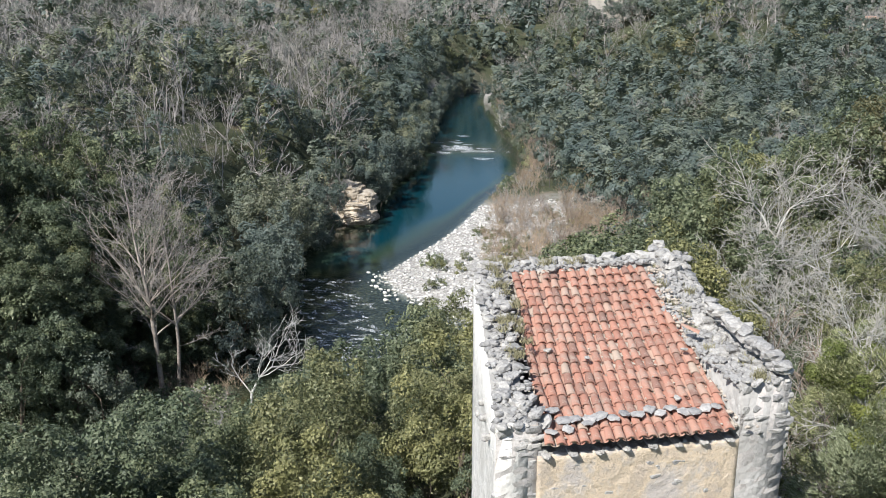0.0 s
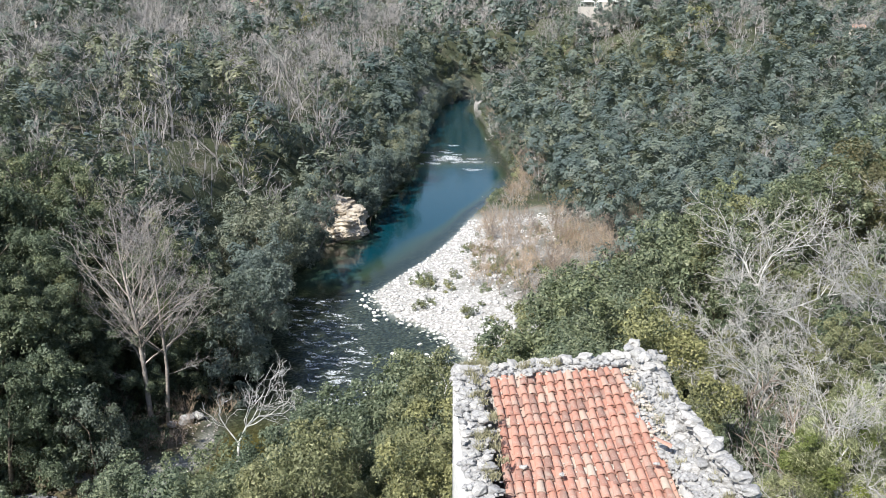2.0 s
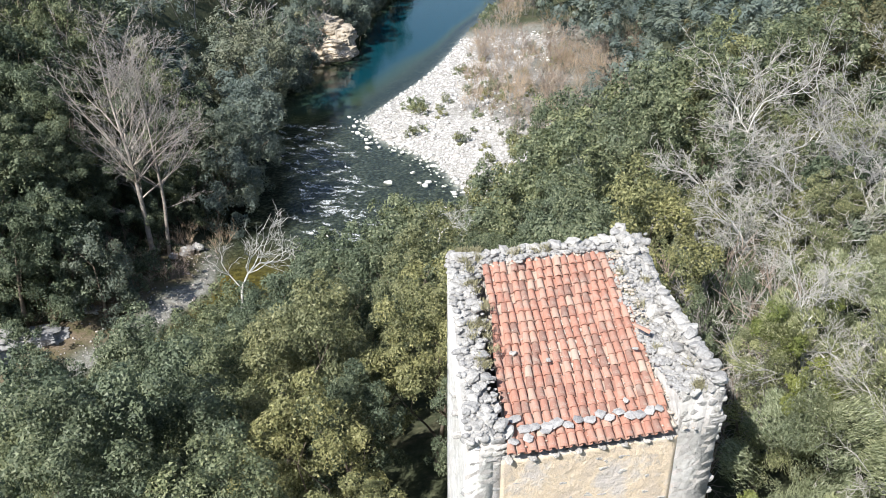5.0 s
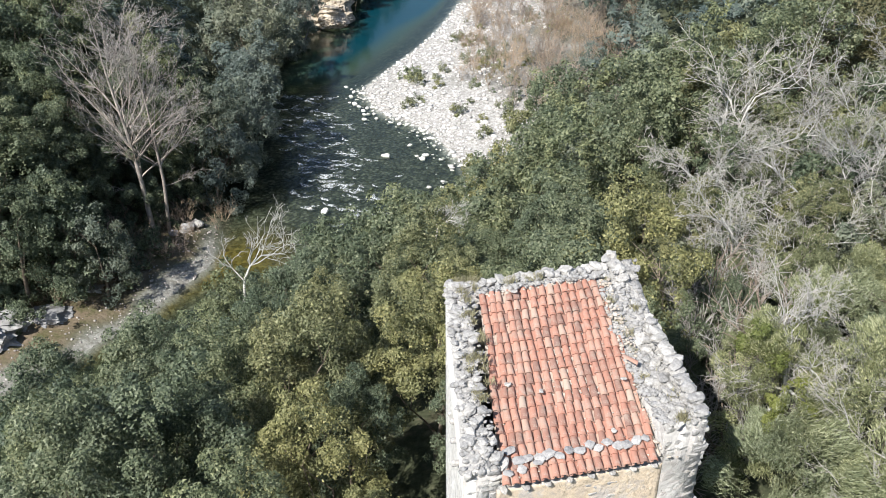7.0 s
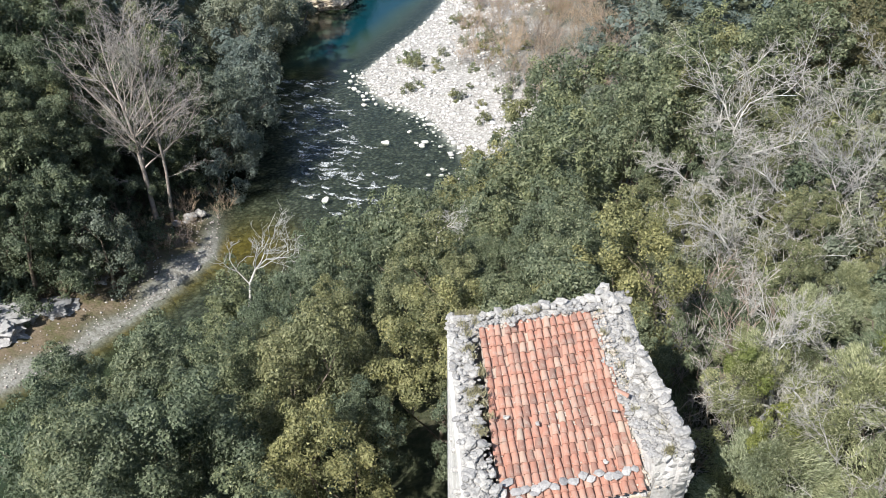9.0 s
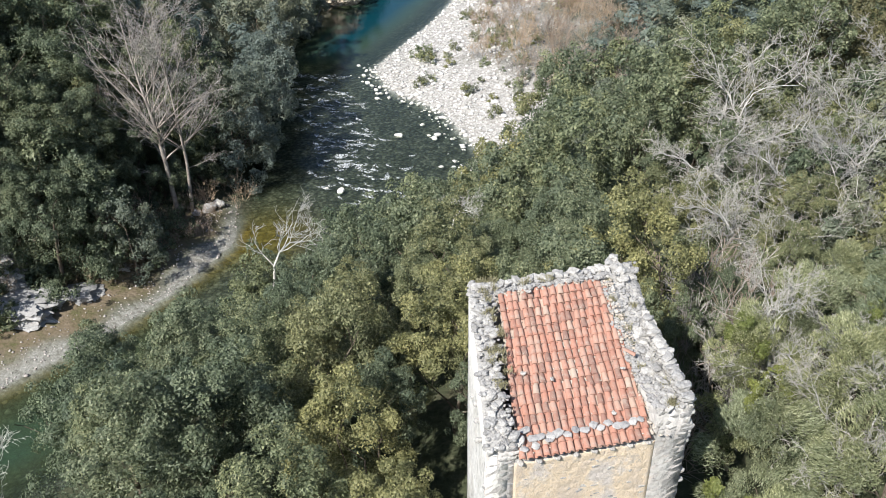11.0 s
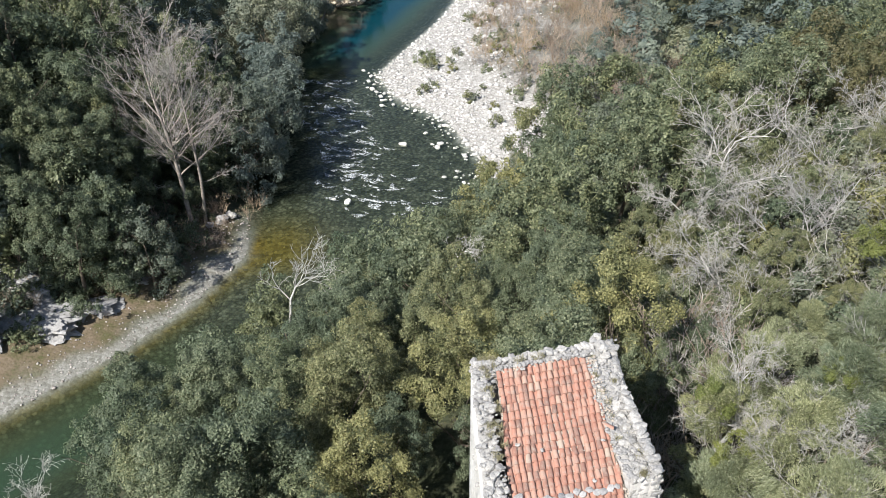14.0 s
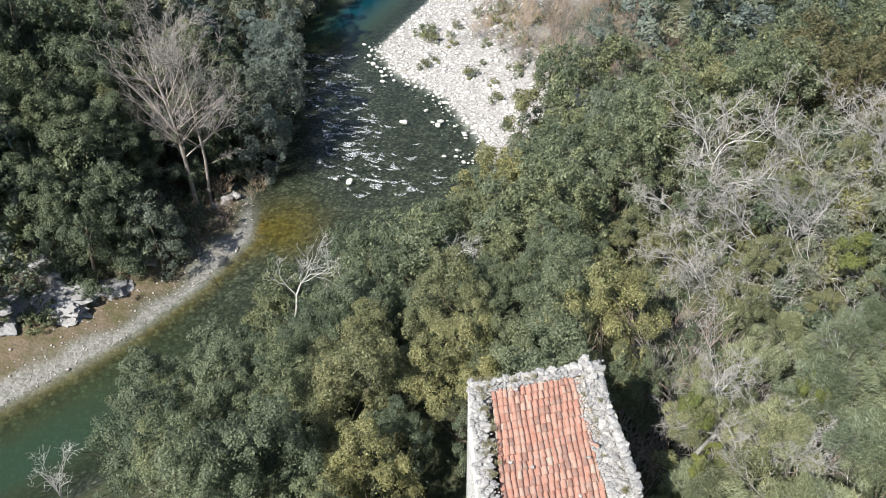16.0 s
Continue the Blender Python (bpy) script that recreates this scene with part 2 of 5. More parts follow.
def ground_material():
    m = Mat("valley_ground", 0.95, 0.15)
    big = m.noise(0.12, 5, 0.6, True)
    fine = m.noise(2.2, 6, 0.7, True)
    soil = m.ramp(fine, (0.3, (0.075, 0.062, 0.042)), (0.5, (0.15, 0.125, 0.085)), (0.7, (0.26, 0.22, 0.16)))
    scrub = m.ramp(fine, (0.3, (0.038, 0.046, 0.025)), (0.55, (0.075, 0.084, 0.048)), (0.75, (0.135, 0.13, 0.082)))
    land = m.mix(m.ramp(big, (0.30, (0, 0, 0)), (0.46, (1, 1, 1))), soil, scrub)
    v = m.voronoi(3.2, "F1", True)
    v2 = m.voronoi(9.0, "F1", True)
    grav = m.ramp(v.outputs["Color"], (0.1, (0.38, 0.365, 0.34)), (0.5, (0.54, 0.525, 0.50)), (0.9, (0.68, 0.67, 0.645)))
    grav = m.mix(1.0, grav, m.ramp(v2.outputs["Distance"], (0.0, (1.06, 1.06, 1.06)), (0.7, (0.62, 0.61, 0.59))), "MULTIPLY")
    c = m.mix(m.attribute("gravel"), land, grav)
    tuft = m.ramp(m.noise(0.8, 5, 0.75, True), (0.35, (0.21, 0.165, 0.12)), (0.5, (0.155, 0.125, 0.08)), (0.66, (0.10, 0.10, 0.045)))
    c = m.mix(m.attribute("grass"), c, tuft)
    vb = m.voronoi(2.6, "F1", True)
    vb.inputs["Randomness"].default_value = 1.0
    bed = m.ramp(vb.outputs["Color"], (0.1, (0.085, 0.088, 0.075)), (0.5, (0.15, 0.15, 0.128)), (0.9, (0.32, 0.31, 0.27)))
    bed = m.mix(1.0, bed, m.ramp(vb.outputs["Distance"], (0.0, (1.15, 1.15, 1.15)), (0.75, (0.45, 0.45, 0.45))), "MULTIPLY")
    patchy = m.ramp(m.noise(0.55, 5, 0.7, True), (0.35, (0.55, 0.58, 0.58)), (0.65, (1.15, 1.12, 1.05)))
    bed = m.mix(1.0, bed, patchy, "MULTIPLY")
    bed = m.mix(m.attribute("algae"), bed, m.ramp(vb.outputs["Color"], (0.1, (0.13, 0.085, 0.015)), (0.9, (0.36, 0.25, 0.06))))
    c = m.mix(m.attribute("bed"), c, bed)
    m.colour(c)
    h = m.math("ADD", m.math("MULTIPLY", v.outputs["Distance"], -0.5), m.math("MULTIPLY", fine, 0.7))
    m.bump(h, 0.6, 0.15)
    return m.m


def water_material():
    """A clear, coloured river: gloss by Fresnel over a clear sheet that takes the colour of its depth; the deepest blue
    also stands for reflected sky.
    """
    m = Mat("river_water", 0.05, 0.5)
    depth = m.attribute("depth")
    calm = m.noise(1.6, 3, 0.55, True)
    chop = m.noise(5.5, 4, 0.6, True)
    h = m.math("ADD", m.math("MULTIPLY", calm, 0.5), m.math("MULTIPLY", chop, m.math("ADD", 0.15, m.math("MULTIPLY", m.attribute("rapid"), 0.9))))
    bump = m.node("ShaderNodeBump", Strength=0.16, Distance=0.15)
    m.link(h, bump.inputs["Height"])
    clear = m.t.nodes.new("ShaderNodeBsdfTransparent")
    m.link(m.ramp(depth, (0.0, (0.95, 0.97, 0.95)), (0.3, (0.52, 0.62, 0.52)), (0.65, (0.14, 0.30, 0.22)), (1.0, (0.02, 0.12, 0.13))), clear.inputs["Color"])
    body = m.t.nodes.new("ShaderNodeBsdfDiffuse")
    m.link(m.ramp(depth, (0.0, (0.06, 0.075, 0.045)), (0.42, (0.080, 0.105, 0.056)), (0.62, (0.055, 0.098, 0.060)), (1.0, (0.003, 0.046, 0.064))), body.inputs["Color"])
    m1 = m.t.nodes.new("ShaderNodeMixShader")
    m.link(m.ramp(depth, (0.05, (0.0, 0.0, 0.0)), (0.5, (0.45, 0.45, 0.45)), (1.0, (0.85, 0.85, 0.85))), m1.inputs[0])
    m.link(clear.outputs[0], m1.inputs[1])
    m.link(body.outputs[0], m1.inputs[2])
    gloss = m.node("ShaderNodeBsdfGlossy", Roughness=0.03)
    m.link(bump.outputs["Normal"], gloss.inputs["Normal"])
    fres = m.node("ShaderNodeFresnel", IOR=1.33)
    m.link(bump.outputs["Normal"], fres.inputs["Normal"])
    m2 = m.t.nodes.new("ShaderNodeMixShader")
    m.link(fres.outputs[0], m2.inputs[0])
    m.link(m1.outputs[0], m2.inputs[1])
    m.link(gloss.outputs[0], m2.inputs[2])
    m.link(m2.outputs[0], m.out.inputs["Surface"])
    return m.m


GROUND, WATER = ground_material(), water_material()


def foam_material():
    """Broken white water: bubbles with clear holes between."""
    m = Mat("white_water_foam", 0.5, 0.3)
    m.b.inputs["Base Color"].default_value = (0.72, 0.76, 0.78, 1)
    clear = m.t.nodes.new("ShaderNodeBsdfTransparent")
    ms = m.t.nodes.new("ShaderNodeMixShader")
    m.link(m.ramp(m.noise(4.5, 5, 0.75, True), (0.44, (0, 0, 0)), (0.66, (0.92, 0.92, 0.92))), ms.inputs[0])
    m.link(clear.outputs[0], ms.inputs[1])
    m.link(m.b.outputs[0], ms.inputs[2])
    m.link(ms.outputs[0], m.out.inputs["Surface"])
    return m.m


FOAM = foam_material()


# ---- mesh helpers ----
def quads_mesh(name, v, material):
    """A mesh of loose quads from an array (n, 4, 3)."""
    n = len(v)
    me = bpy.data.meshes.new(name)
    me.vertices.add(4 * n)
    me.vertices.foreach_set("co", np.ascontiguousarray(v, dtype=np.float32).ravel())
    me.loops.add(4 * n)
    me.loops.foreach_set("vertex_index", np.arange(4 * n, dtype=np.int32))
    me.polygons.add(n)
    me.polygons.foreach_set("loop_start", np.arange(0, 4 * n, 4, dtype=np.int32))
    me.update(calc_edges=True)
    me.materials.append(material)
    return me


def tris_mesh(name, v, material):
    """A mesh of loose triangles from an array (n, 3, 3)."""
    n = len(v)
    me = bpy.data.meshes.new(name)
    me.vertices.add(3 * n)
    me.vertices.foreach_set("co", np.ascontiguousarray(v, dtype=np.float32).ravel())
    me.loops.add(3 * n)
    me.loops.foreach_set("vertex_index", np.arange(3 * n, dtype=np.int32))
    me.polygons.add(n)
    me.polygons.foreach_set("loop_start", np.arange(0, 3 * n, 3, dtype=np.int32))
    me.update(calc_edges=True)
    me.materials.append(material)
    return me


def faces_mesh(name, verts, faces, material, smooth=False):
    me = bpy.data.meshes.new(name)
    me.from_pydata([tuple(p) for p in verts], [], [tuple(int(i) for i in f) for f in faces])
    me.materials.append(material)
    if smooth:
        me.polygons.foreach_set("use_smooth", np.ones(len(me.polygons), dtype=bool))
    me.update()
    return me


def part(name, mesh, parent, label="", at=None):
    ob = new(name, mesh)
    ob.parent = parent
    if at is not None:
        ob.matrix_basis = at
    if label:
        ob["label"] = label
    return ob


def bm_mesh(name, bm, material, smooth=False):
    me = bpy.data.meshes.new(name)
    bm.to_mesh(me)
    bm.free()
    me.materials.append(material)
    if smooth:
        me.polygons.foreach_set("use_smooth", np.ones(len(me.polygons), dtype=bool))
    return me


def unit(v):
    return v / np.maximum(np.linalg.norm(v, axis=-1, keepdims=True), 1e-9)


def smooth01(a, b, x):
    t = np.clip((np.asarray(x, float) - a) / (b - a), 0, 1)
    return t * t * (3 - 2 * t)


def wave(x, y, s, seed):
    """Cheap smooth noise from a few sines, -1 to 1."""
    r = np.random.default_rng(seed)
    out = 0.0
    for _ in range(5):
        a, p = r.uniform(0, 2 * math.pi, 2)
        k = r.uniform(0.6, 1.6) / s
        out = out + np.sin((np.cos(a) * x + np.sin(a) * y) * k * 2 * math.pi + p)
    return out / 3.2


# ---- the river and the ground ----
LEFT_BANK = [(90, 545), (40, 520), (14, 490), (4, 450), (-2, 394), (-7, 275), (-10, 219), (-14, 188), (-16, 168), (-18, 158), (-21, 148), (-24, 137), (-26, 122), (-24, 105), (-22.5, 92), (-21.8, 82),
             (-20.5, 72), (-24.6, 63.2), (-29.1, 56.6), (-32.8, 52.7), (-38.2, 47.4), (-48, 40), (-62, 33), (-90, 25)]
RIGHT_BANK = [(-90, 2), (-62, 13), (-46, 23), (-34, 32), (-27, 39), (-20, 46), (-14, 53), (-8, 59), (-1, 65), (4, 74), (6.5, 84), (5.5, 93), (3.5, 98), (1.4, 104.5), (-2, 108.5), (-6, 112.6),
              (-8.9, 121.5), (-7.5, 125.5), (-4.1, 134), (0.6, 145.5), (5, 161), (9.5, 181), (18, 205), (22.5, 228), (22, 298), (22, 395), (20, 430), (28, 458), (52, 480), (95, 500)]
POLY = np.array(LEFT_BANK + RIGHT_BANK, float)
NL = len(LEFT_BANK)


def seg_distance(px, py, a, b):
    d = b - a
    t = np.clip(((px - a[0]) * d[0] + (py - a[1]) * d[1]) / (d @ d), 0, 1)
    return np.hypot(px - a[0] - t * d[0], py - a[1] - t * d[1])


def river(px, py):
    """Distance to the left bank, to the right bank, and whether a place lies in the river."""
    px, py = np.asarray(px, float), np.asarray(py, float)
    dl = np.full(px.shape, 1e9)
    dr = np.full(px.shape, 1e9)
    inside = np.zeros(px.shape, bool)
    n = len(POLY)
    for i in range(n):
        a, b = POLY[i], POLY[(i + 1) % n]
        if i < NL - 1:
            dl = np.minimum(dl, seg_distance(px, py, a, b))
        elif NL <= i < n - 1:
            dr = np.minimum(dr, seg_distance(px, py, a, b))
        if a[1] != b[1]:
            cross = ((a[1] > py) != (b[1] > py)) & (px < (b[0] - a[0]) * (py - a[1]) / (b[1] - a[1]) + a[0])
            inside ^= cross
    return dl, dr, inside


def pool_depth(x, y):
    """How deep the bed may lie: a deep pool under the cliff and a slow reach downstream, stony riffles between."""
    d = 0.55 + 2.6 * smooth01(118, 134, y) * (1 - smooth01(178, 205, y))
    d = d + 0.5 * smooth01(235, 300, y)
    d = d + 1.3 * (1 - smooth01(40, 66, y + 0.35 * (x + 30)))
    return d


def ground(px, py):
    px, py = np.asarray(px, float), np.asarray(py, float)
    dl, dr, inside = river(px, py)
    d = np.minimum(dl, dr)
    left = dl < dr
    steep = np.interp(d, [0, 2, 6, 15, 30, 60, 150, 300, 600], [0, 0.6, 4, 15, 22, 25, 30, 37, 45])
    beach = np.interp(d, [0, 5, 8, 12, 24, 45, 120, 300, 600], [0, 0.8, 1.4, 5, 17, 24, 28, 33, 38])
    zl = beach + (steep - beach) * smooth01(77, 92, py)
    bar = np.interp(d, [0, 6, 24, 45, 90, 200, 300, 600], [0, 0.7, 1.9, 7, 14, 25, 32, 44])
    near = np.interp(d, [0, 3, 10, 20, 35, 60, 100, 300], [0, 1.8, 7.2, 12.8, 17.2, 20, 24, 40])
    near = near + 0.30 * np.clip(px - 4, 0, 60) * (1 - smooth01(60, 100, py))
    zr = near + (bar - near) * smooth01(52, 86, py)
    z = np.where(left, zl, zr)
    r = np.hypot(px, py)
    z = z + 0.045 * np.clip(r - 330, 0, 900) + 0.03 * np.clip(r - 330, 0, 700) * (np.abs(px) > 0.12 * py)
    z = z + smooth01(10, 40, d) * (0.9 * wave(px, py, 26, 3) + np.clip(r / 130, 0, 5) * wave(px, py, 140, 4))
    hills = 29 * np.exp(-((px - 110) / 80) ** 2 - ((py - 430) / 95) ** 2) + 12 * np.exp(-((px + 105) / 70) ** 2 - ((py - 450) / 90) ** 2) + 11 * np.exp(-((px + 140) / 60) ** 2 - ((py - 310) / 60) ** 2)
    z = z + smooth01(10, 40, d) * hills
    z = z + smooth01(1.5, 8, d) * 0.25 * wave(px, py, 5, 5)
    bed = -np.minimum(pool_depth(px, py), 0.10 + 0.32 * d) + 0.05 * wave(px, py, 3.1, 6)
    return np.where(inside, bed, z)


def axis(lo, hi, fine_lo, fine_hi, step, grow):
    c = list(np.arange(fine_lo, fine_hi + 0.01, step))
    s = step
    while c[-1] < hi:
        s *= grow
        c.append(c[-1] + s)
    s = step
    while c[0] > lo:
        s *= grow
        c.insert(0, c[0] - s)
    return np.array(c)


def sheet(name, gx, gy, z, material, keep=None, attributes=()):
    nx, ny = len(gx), len(gy)
    vx, vy = np.meshgrid(gx, gy)
    co = np.stack([vx.ravel(), vy.ravel(), z.ravel()], 1)
    i = (np.arange(ny - 1)[:, None] * nx + np.arange(nx - 1)[None, :]).ravel()
    q = np.stack([i, i + 1, i + nx + 1, i + nx], 1)
    if keep is not None:
        q = q[keep.ravel()[q].any(axis=1)]
        used = np.unique(q)
        remap = np.full(len(co), -1)
        remap[used] = np.arange(len(used))
        q, co = remap[q], co[used]
        attributes = [(n, a.ravel()[used]) for n, a in attributes]
    me = bpy.data.meshes.new(name)
    me.vertices.add(len(co))
    me.vertices.foreach_set("co", co.astype(np.float32).ravel())
    me.loops.add(4 * len(q))
    me.loops.foreach_set("vertex_index", q.astype(np.int32).ravel())
    me.polygons.add(len(q))
    me.polygons.foreach_set("loop_start", np.arange(0, 4 * len(q), 4, dtype=np.int32))
    me.polygons.foreach_set("use_smooth", np.ones(len(q), dtype=bool))
    me.update(calc_edges=True)
    for n, a in attributes:
        at = me.attributes.new(n, "FLOAT", "POINT")
        at.data.foreach_set("value", np.asarray(a, dtype=np.float32).ravel())
    me.materials.append(material)
    return me


GX = axis(-2600, 2600, -64, 42, 1.0, 1.13)
GY = axis(-700, 4200, 24, 180, 1.0, 1.10)
MX, MY = np.meshgrid(GX, GY)
GZ = ground(MX, MY)
DL, DR, INSIDE = river(MX, MY)
DD = np.minimum(DL, DR)
LEFT_SIDE = DL < DR
bar_zone = (~LEFT_SIDE) * smooth01(74, 92, MY) * (1 - smooth01(165, 185, MY)) * (1 - 0.75 * smooth01(11, 26, DD + 6 * wave(MX, MY, 13, 18))) * (1 - smooth01(26, 40, DD + 6 * wave(MX, MY, 9, 8)))
beach_zone = LEFT_SIDE * (1 - smooth01(72, 84, MY)) * (1 - smooth01(0.7, 2.0, (DD + 1.0 * wave(MX, MY, 7, 9)) / (1.6 + 1.8 * (1 - smooth01(-38, -28, MX)))))
far_zone = (1 - smooth01(3, 9, DD)) * smooth01(385, 400, MY) * (1 - smooth01(440, 460, MY))
gravel_at = np.clip(bar_zone + 0.55 * beach_zone + far_zone, 0, 1)
grass_at = LEFT_SIDE * (1 - smooth01(78, 86, MY)) * smooth01(2, 4, DD + 1.2 * wave(MX, MY, 7, 9)) * (1 - smooth01(7, 11, DD))
bed_at = np.where(INSIDE, smooth01(0.05, 0.8, DD), 0.0)
algae_at = INSIDE * (np.exp(-((MX + 17.5) / 4.5) ** 2 - ((MY - 74) / 5.0) ** 2) + 0.8 * np.exp(-(DL / 1.3) ** 2) * (MY < 76))
ground_ob = tagged(new("ground", sheet("ground", GX, GY, GZ, GROUND, None, [("gravel", gravel_at), ("grass", grass_at), ("bed", bed_at), ("algae", np.clip(algae_at, 0, 1))])),
                   "wooded valley floor and slopes with earth, scrub and gravel", "ground", kind="structure")
wx = axis(-95, 66, -40, 24, 0.8, 1.2)
wy = axis(0, 565, 40, 180, 0.8, 1.1)
WMX, WMY = np.meshgrid(wx, wy)
WDL, WDR, WIN = river(WMX, WMY)
DEPTH_TINT = np.where(WIN, np.minimum(pool_depth(WMX, WMY), 0.10 + 0.32 * np.minimum(WDL, WDR)), 0.0)
# upstream the value exceeds the bed's depth, painting in the blue of reflected sky
DEPTH_TINT = np.where(WIN & (WMY > 150), np.minimum(DEPTH_TINT + 2.6 * smooth01(150, 185, WMY) * smooth01(1.5, 6, np.minimum(WDL, WDR)) * (1 - 0.9 * np.exp(-((WMY - 256) / 12) ** 2)), 3.0), DEPTH_TINT)
rapid_at = smooth01(78, 88, WMY) * (1 - smooth01(112, 122, WMY)) + np.exp(-((WMY - 255) / 14) ** 2)
tagged(new("river", sheet("river", wx, wy, 0.02 * rapid_at * wave(WMX, WMY, 2.3, 12), WATER, WIN, [("depth", np.clip(DEPTH_TINT / 3.0, 0, 1)), ("rapid", np.clip(rapid_at, 0, 1))])),
       "clear blue-green mountain river with a stony bed", "river", kind="structure").name = "water"


# ---- the ruined tower ----
FL, FR, BR, BL = (np.array(p, float) for p in ((0.98, 14.35), (6.85, 15.52), (6.15, 21.15), (0.75, 19.98)))
TOWER_FOOT = 12.0
ROOF_TL, ROOF_TR = np.array((1.66, 19.50, 30.22)), np.array((5.02, 20.38, 30.20))
ROOF_EL, ROOF_ER = np.array((1.87, 14.30, 28.42)), np.array((5.80, 15.12, 28.36))


def rock_mesh(name, seed, material, flat=0.7, rough=0.22, level=1, boxy=0.0):
    """A broken stone about 1 across, with facets."""
    bm = bmesh.new()
    bmesh.ops.create_icosphere(bm, subdivisions=level, radius=0.5)
    r = random.Random(seed)
    off = Vector((r.uniform(-50, 50), r.uniform(-50, 50), r.uniform(-50, 50)))
    for v in bm.verts:
        p = v.co.copy()
        k = 1 + rough * 1.6 * noise.noise(p * 2.3 + off) + rough * noise.noise(p * 5 + off) + r.uniform(-0.05, 0.05)
        if boxy:
            m = max(abs(p.x), abs(p.y), abs(p.z))
            p = p * (1 - boxy) + p * (0.42 / m) * boxy
        v.co = Vector((p.x * k, p.y * k * 0.86, p.z * k * flat))
    return bm_mesh(name, bm, material)


ROCKS = [rock_mesh("stone", 10 + i, STONE, 0.70, 0.27, 2, 0.62) for i in range(8)]
BLOCKS = [rock_mesh("block", 40 + i, STONE, 0.62, 0.17, 2, 0.8) for i in range(8)]
SLABS = [rock_mesh("slab", 70 + i, STONE_SLAB, 0.28, 0.2, 1, 0.3) for i in range(4)]


def wall_solid(name, a, b, c, d, z0, tops, material, parent, relief=0.05, step=0.22, label=""):
    """A wall on the plan a, b (outer face), c, d (inner face, c behind b), with a rough outer face and top heights along it."""
    length = np.linalg.norm(b - a)
    n = max(3, int(length / step))
    zs_n = int(6.0 / step)
    r = np.random.default_rng(len(name) * 17 + int(length * 100))
    verts, faces = [], []
    out = unit(np.array([(b - a)[1], -(b - a)[0]]))
    if out @ (a - d) < 0:
        out = -out
    rows = [z0] + list(np.linspace(23.5, 28.0, zs_n))
    for i in range(n + 1):
        t = i / n
        po, pi = a + (b - a) * t, d + (c - d) * t
        top = np.interp(t, [p[0] for p in tops], [p[1] for p in tops])
        for z in rows:
            k = 0 if i in (0, n) else relief * r.uniform(-1, 0.6)
            q = po + out * k
            verts.append((q[0], q[1], z))
        for s in np.linspace(0, 1, 5):
            q = po * (1 - s) + pi * s
            verts.append((q[0], q[1], top + r.uniform(-0.05, 0.05)))
        for z in (28.0, z0):
            verts.append((pi[0], pi[1], z))
    m = len(rows) + 7
    for i in range(n):
        for j in range(m):
            j2 = (j + 1) % m
            faces.append((i * m + j, i * m + j2, (i + 1) * m + j2, (i + 1) * m + j))
    faces.append(tuple(range(m)))
    faces.append(tuple(n * m + j for j in reversed(range(m))))
    me = faces_mesh(name, verts, faces, material)
    me.materials.append(WALL_GREY)
    bm = bmesh.new()
    bm.from_mesh(me)
    bmesh.ops.recalc_face_normals(bm, faces=bm.faces)
    for f in bm.faces:
        f.material_index = 1 if abs(f.normal.z) > 0.5 else 0
        f.smooth = True
    bm.to_mesh(me)
    bm.free()
    return part(name, me, parent, label)


tower = tagged(new("ruined_tower"), "roofed stone tower ruin with crumbling rubble walls", "building")


def inset(p, q, t):
    return p + (q - p) * t


left_in_f, left_in_b = FL + np.array((0.80, 0.16)), BL + np.array((0.74, 0.2))
thin_f, thin_b = FL + np.array((0.62, 0.13)), BL + np.array((0.52, 0.15))
right_in_f, right_in_b = FR + np.array((-1.0, -0.2)), BR + np.array((-1.22, -0.27))
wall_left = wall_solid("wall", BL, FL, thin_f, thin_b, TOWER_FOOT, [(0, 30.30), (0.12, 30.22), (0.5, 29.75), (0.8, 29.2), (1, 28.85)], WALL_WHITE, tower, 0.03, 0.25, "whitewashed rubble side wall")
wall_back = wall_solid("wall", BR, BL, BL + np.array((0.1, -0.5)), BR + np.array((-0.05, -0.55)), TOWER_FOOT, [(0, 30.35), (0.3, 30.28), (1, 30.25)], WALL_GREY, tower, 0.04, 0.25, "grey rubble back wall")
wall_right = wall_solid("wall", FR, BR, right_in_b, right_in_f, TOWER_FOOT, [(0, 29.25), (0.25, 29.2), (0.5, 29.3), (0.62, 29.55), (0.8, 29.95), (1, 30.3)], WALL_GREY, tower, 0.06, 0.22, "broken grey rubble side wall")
wall_front = wall_solid("wall", left_in_f + (0.0, -0.02), right_in_f + (0.02, 0.0), right_in_f + (0.0, 0.55), left_in_f + (0.0, 0.55), TOWER_FOOT,
                        [(0, 28.16), (1, 28.08)], WALL_CREAM, tower, 0.012, 0.10, "cream plastered front wall, patchy and worn")
pier_l = wall_solid("pier", FL, left_in_f, left_in_f + (0.0, 0.5), FL + (0.0, 0.5), TOWER_FOOT, [(0, 28.75), (1, 28.8)], WALL_PIER, tower, 0.03, 0.16, "grey stone corner pier")
pier_r = wall_solid("pier", right_in_f, FR, FR + (-0.06, 0.6), right_in_f + (0.0, 0.6), TOWER_FOOT, [(0, 28.6), (0.3, 29.1), (1, 29.3)], WALL_PIER, tower, 0.03, 0.16, "grey stone corner pier")


def lay(mesh, parent, x, y, z, size, squash=1.0, tilt=25, name="stone"):
    m = pose(x, y, z, random.uniform(-tilt, tilt), random.uniform(-tilt, tilt), random.uniform(0, 360)) @ Matrix.Diagonal((size * random.uniform(0.8, 1.25), size, size * squash, 1))
    return part(name, mesh, parent, "", m)


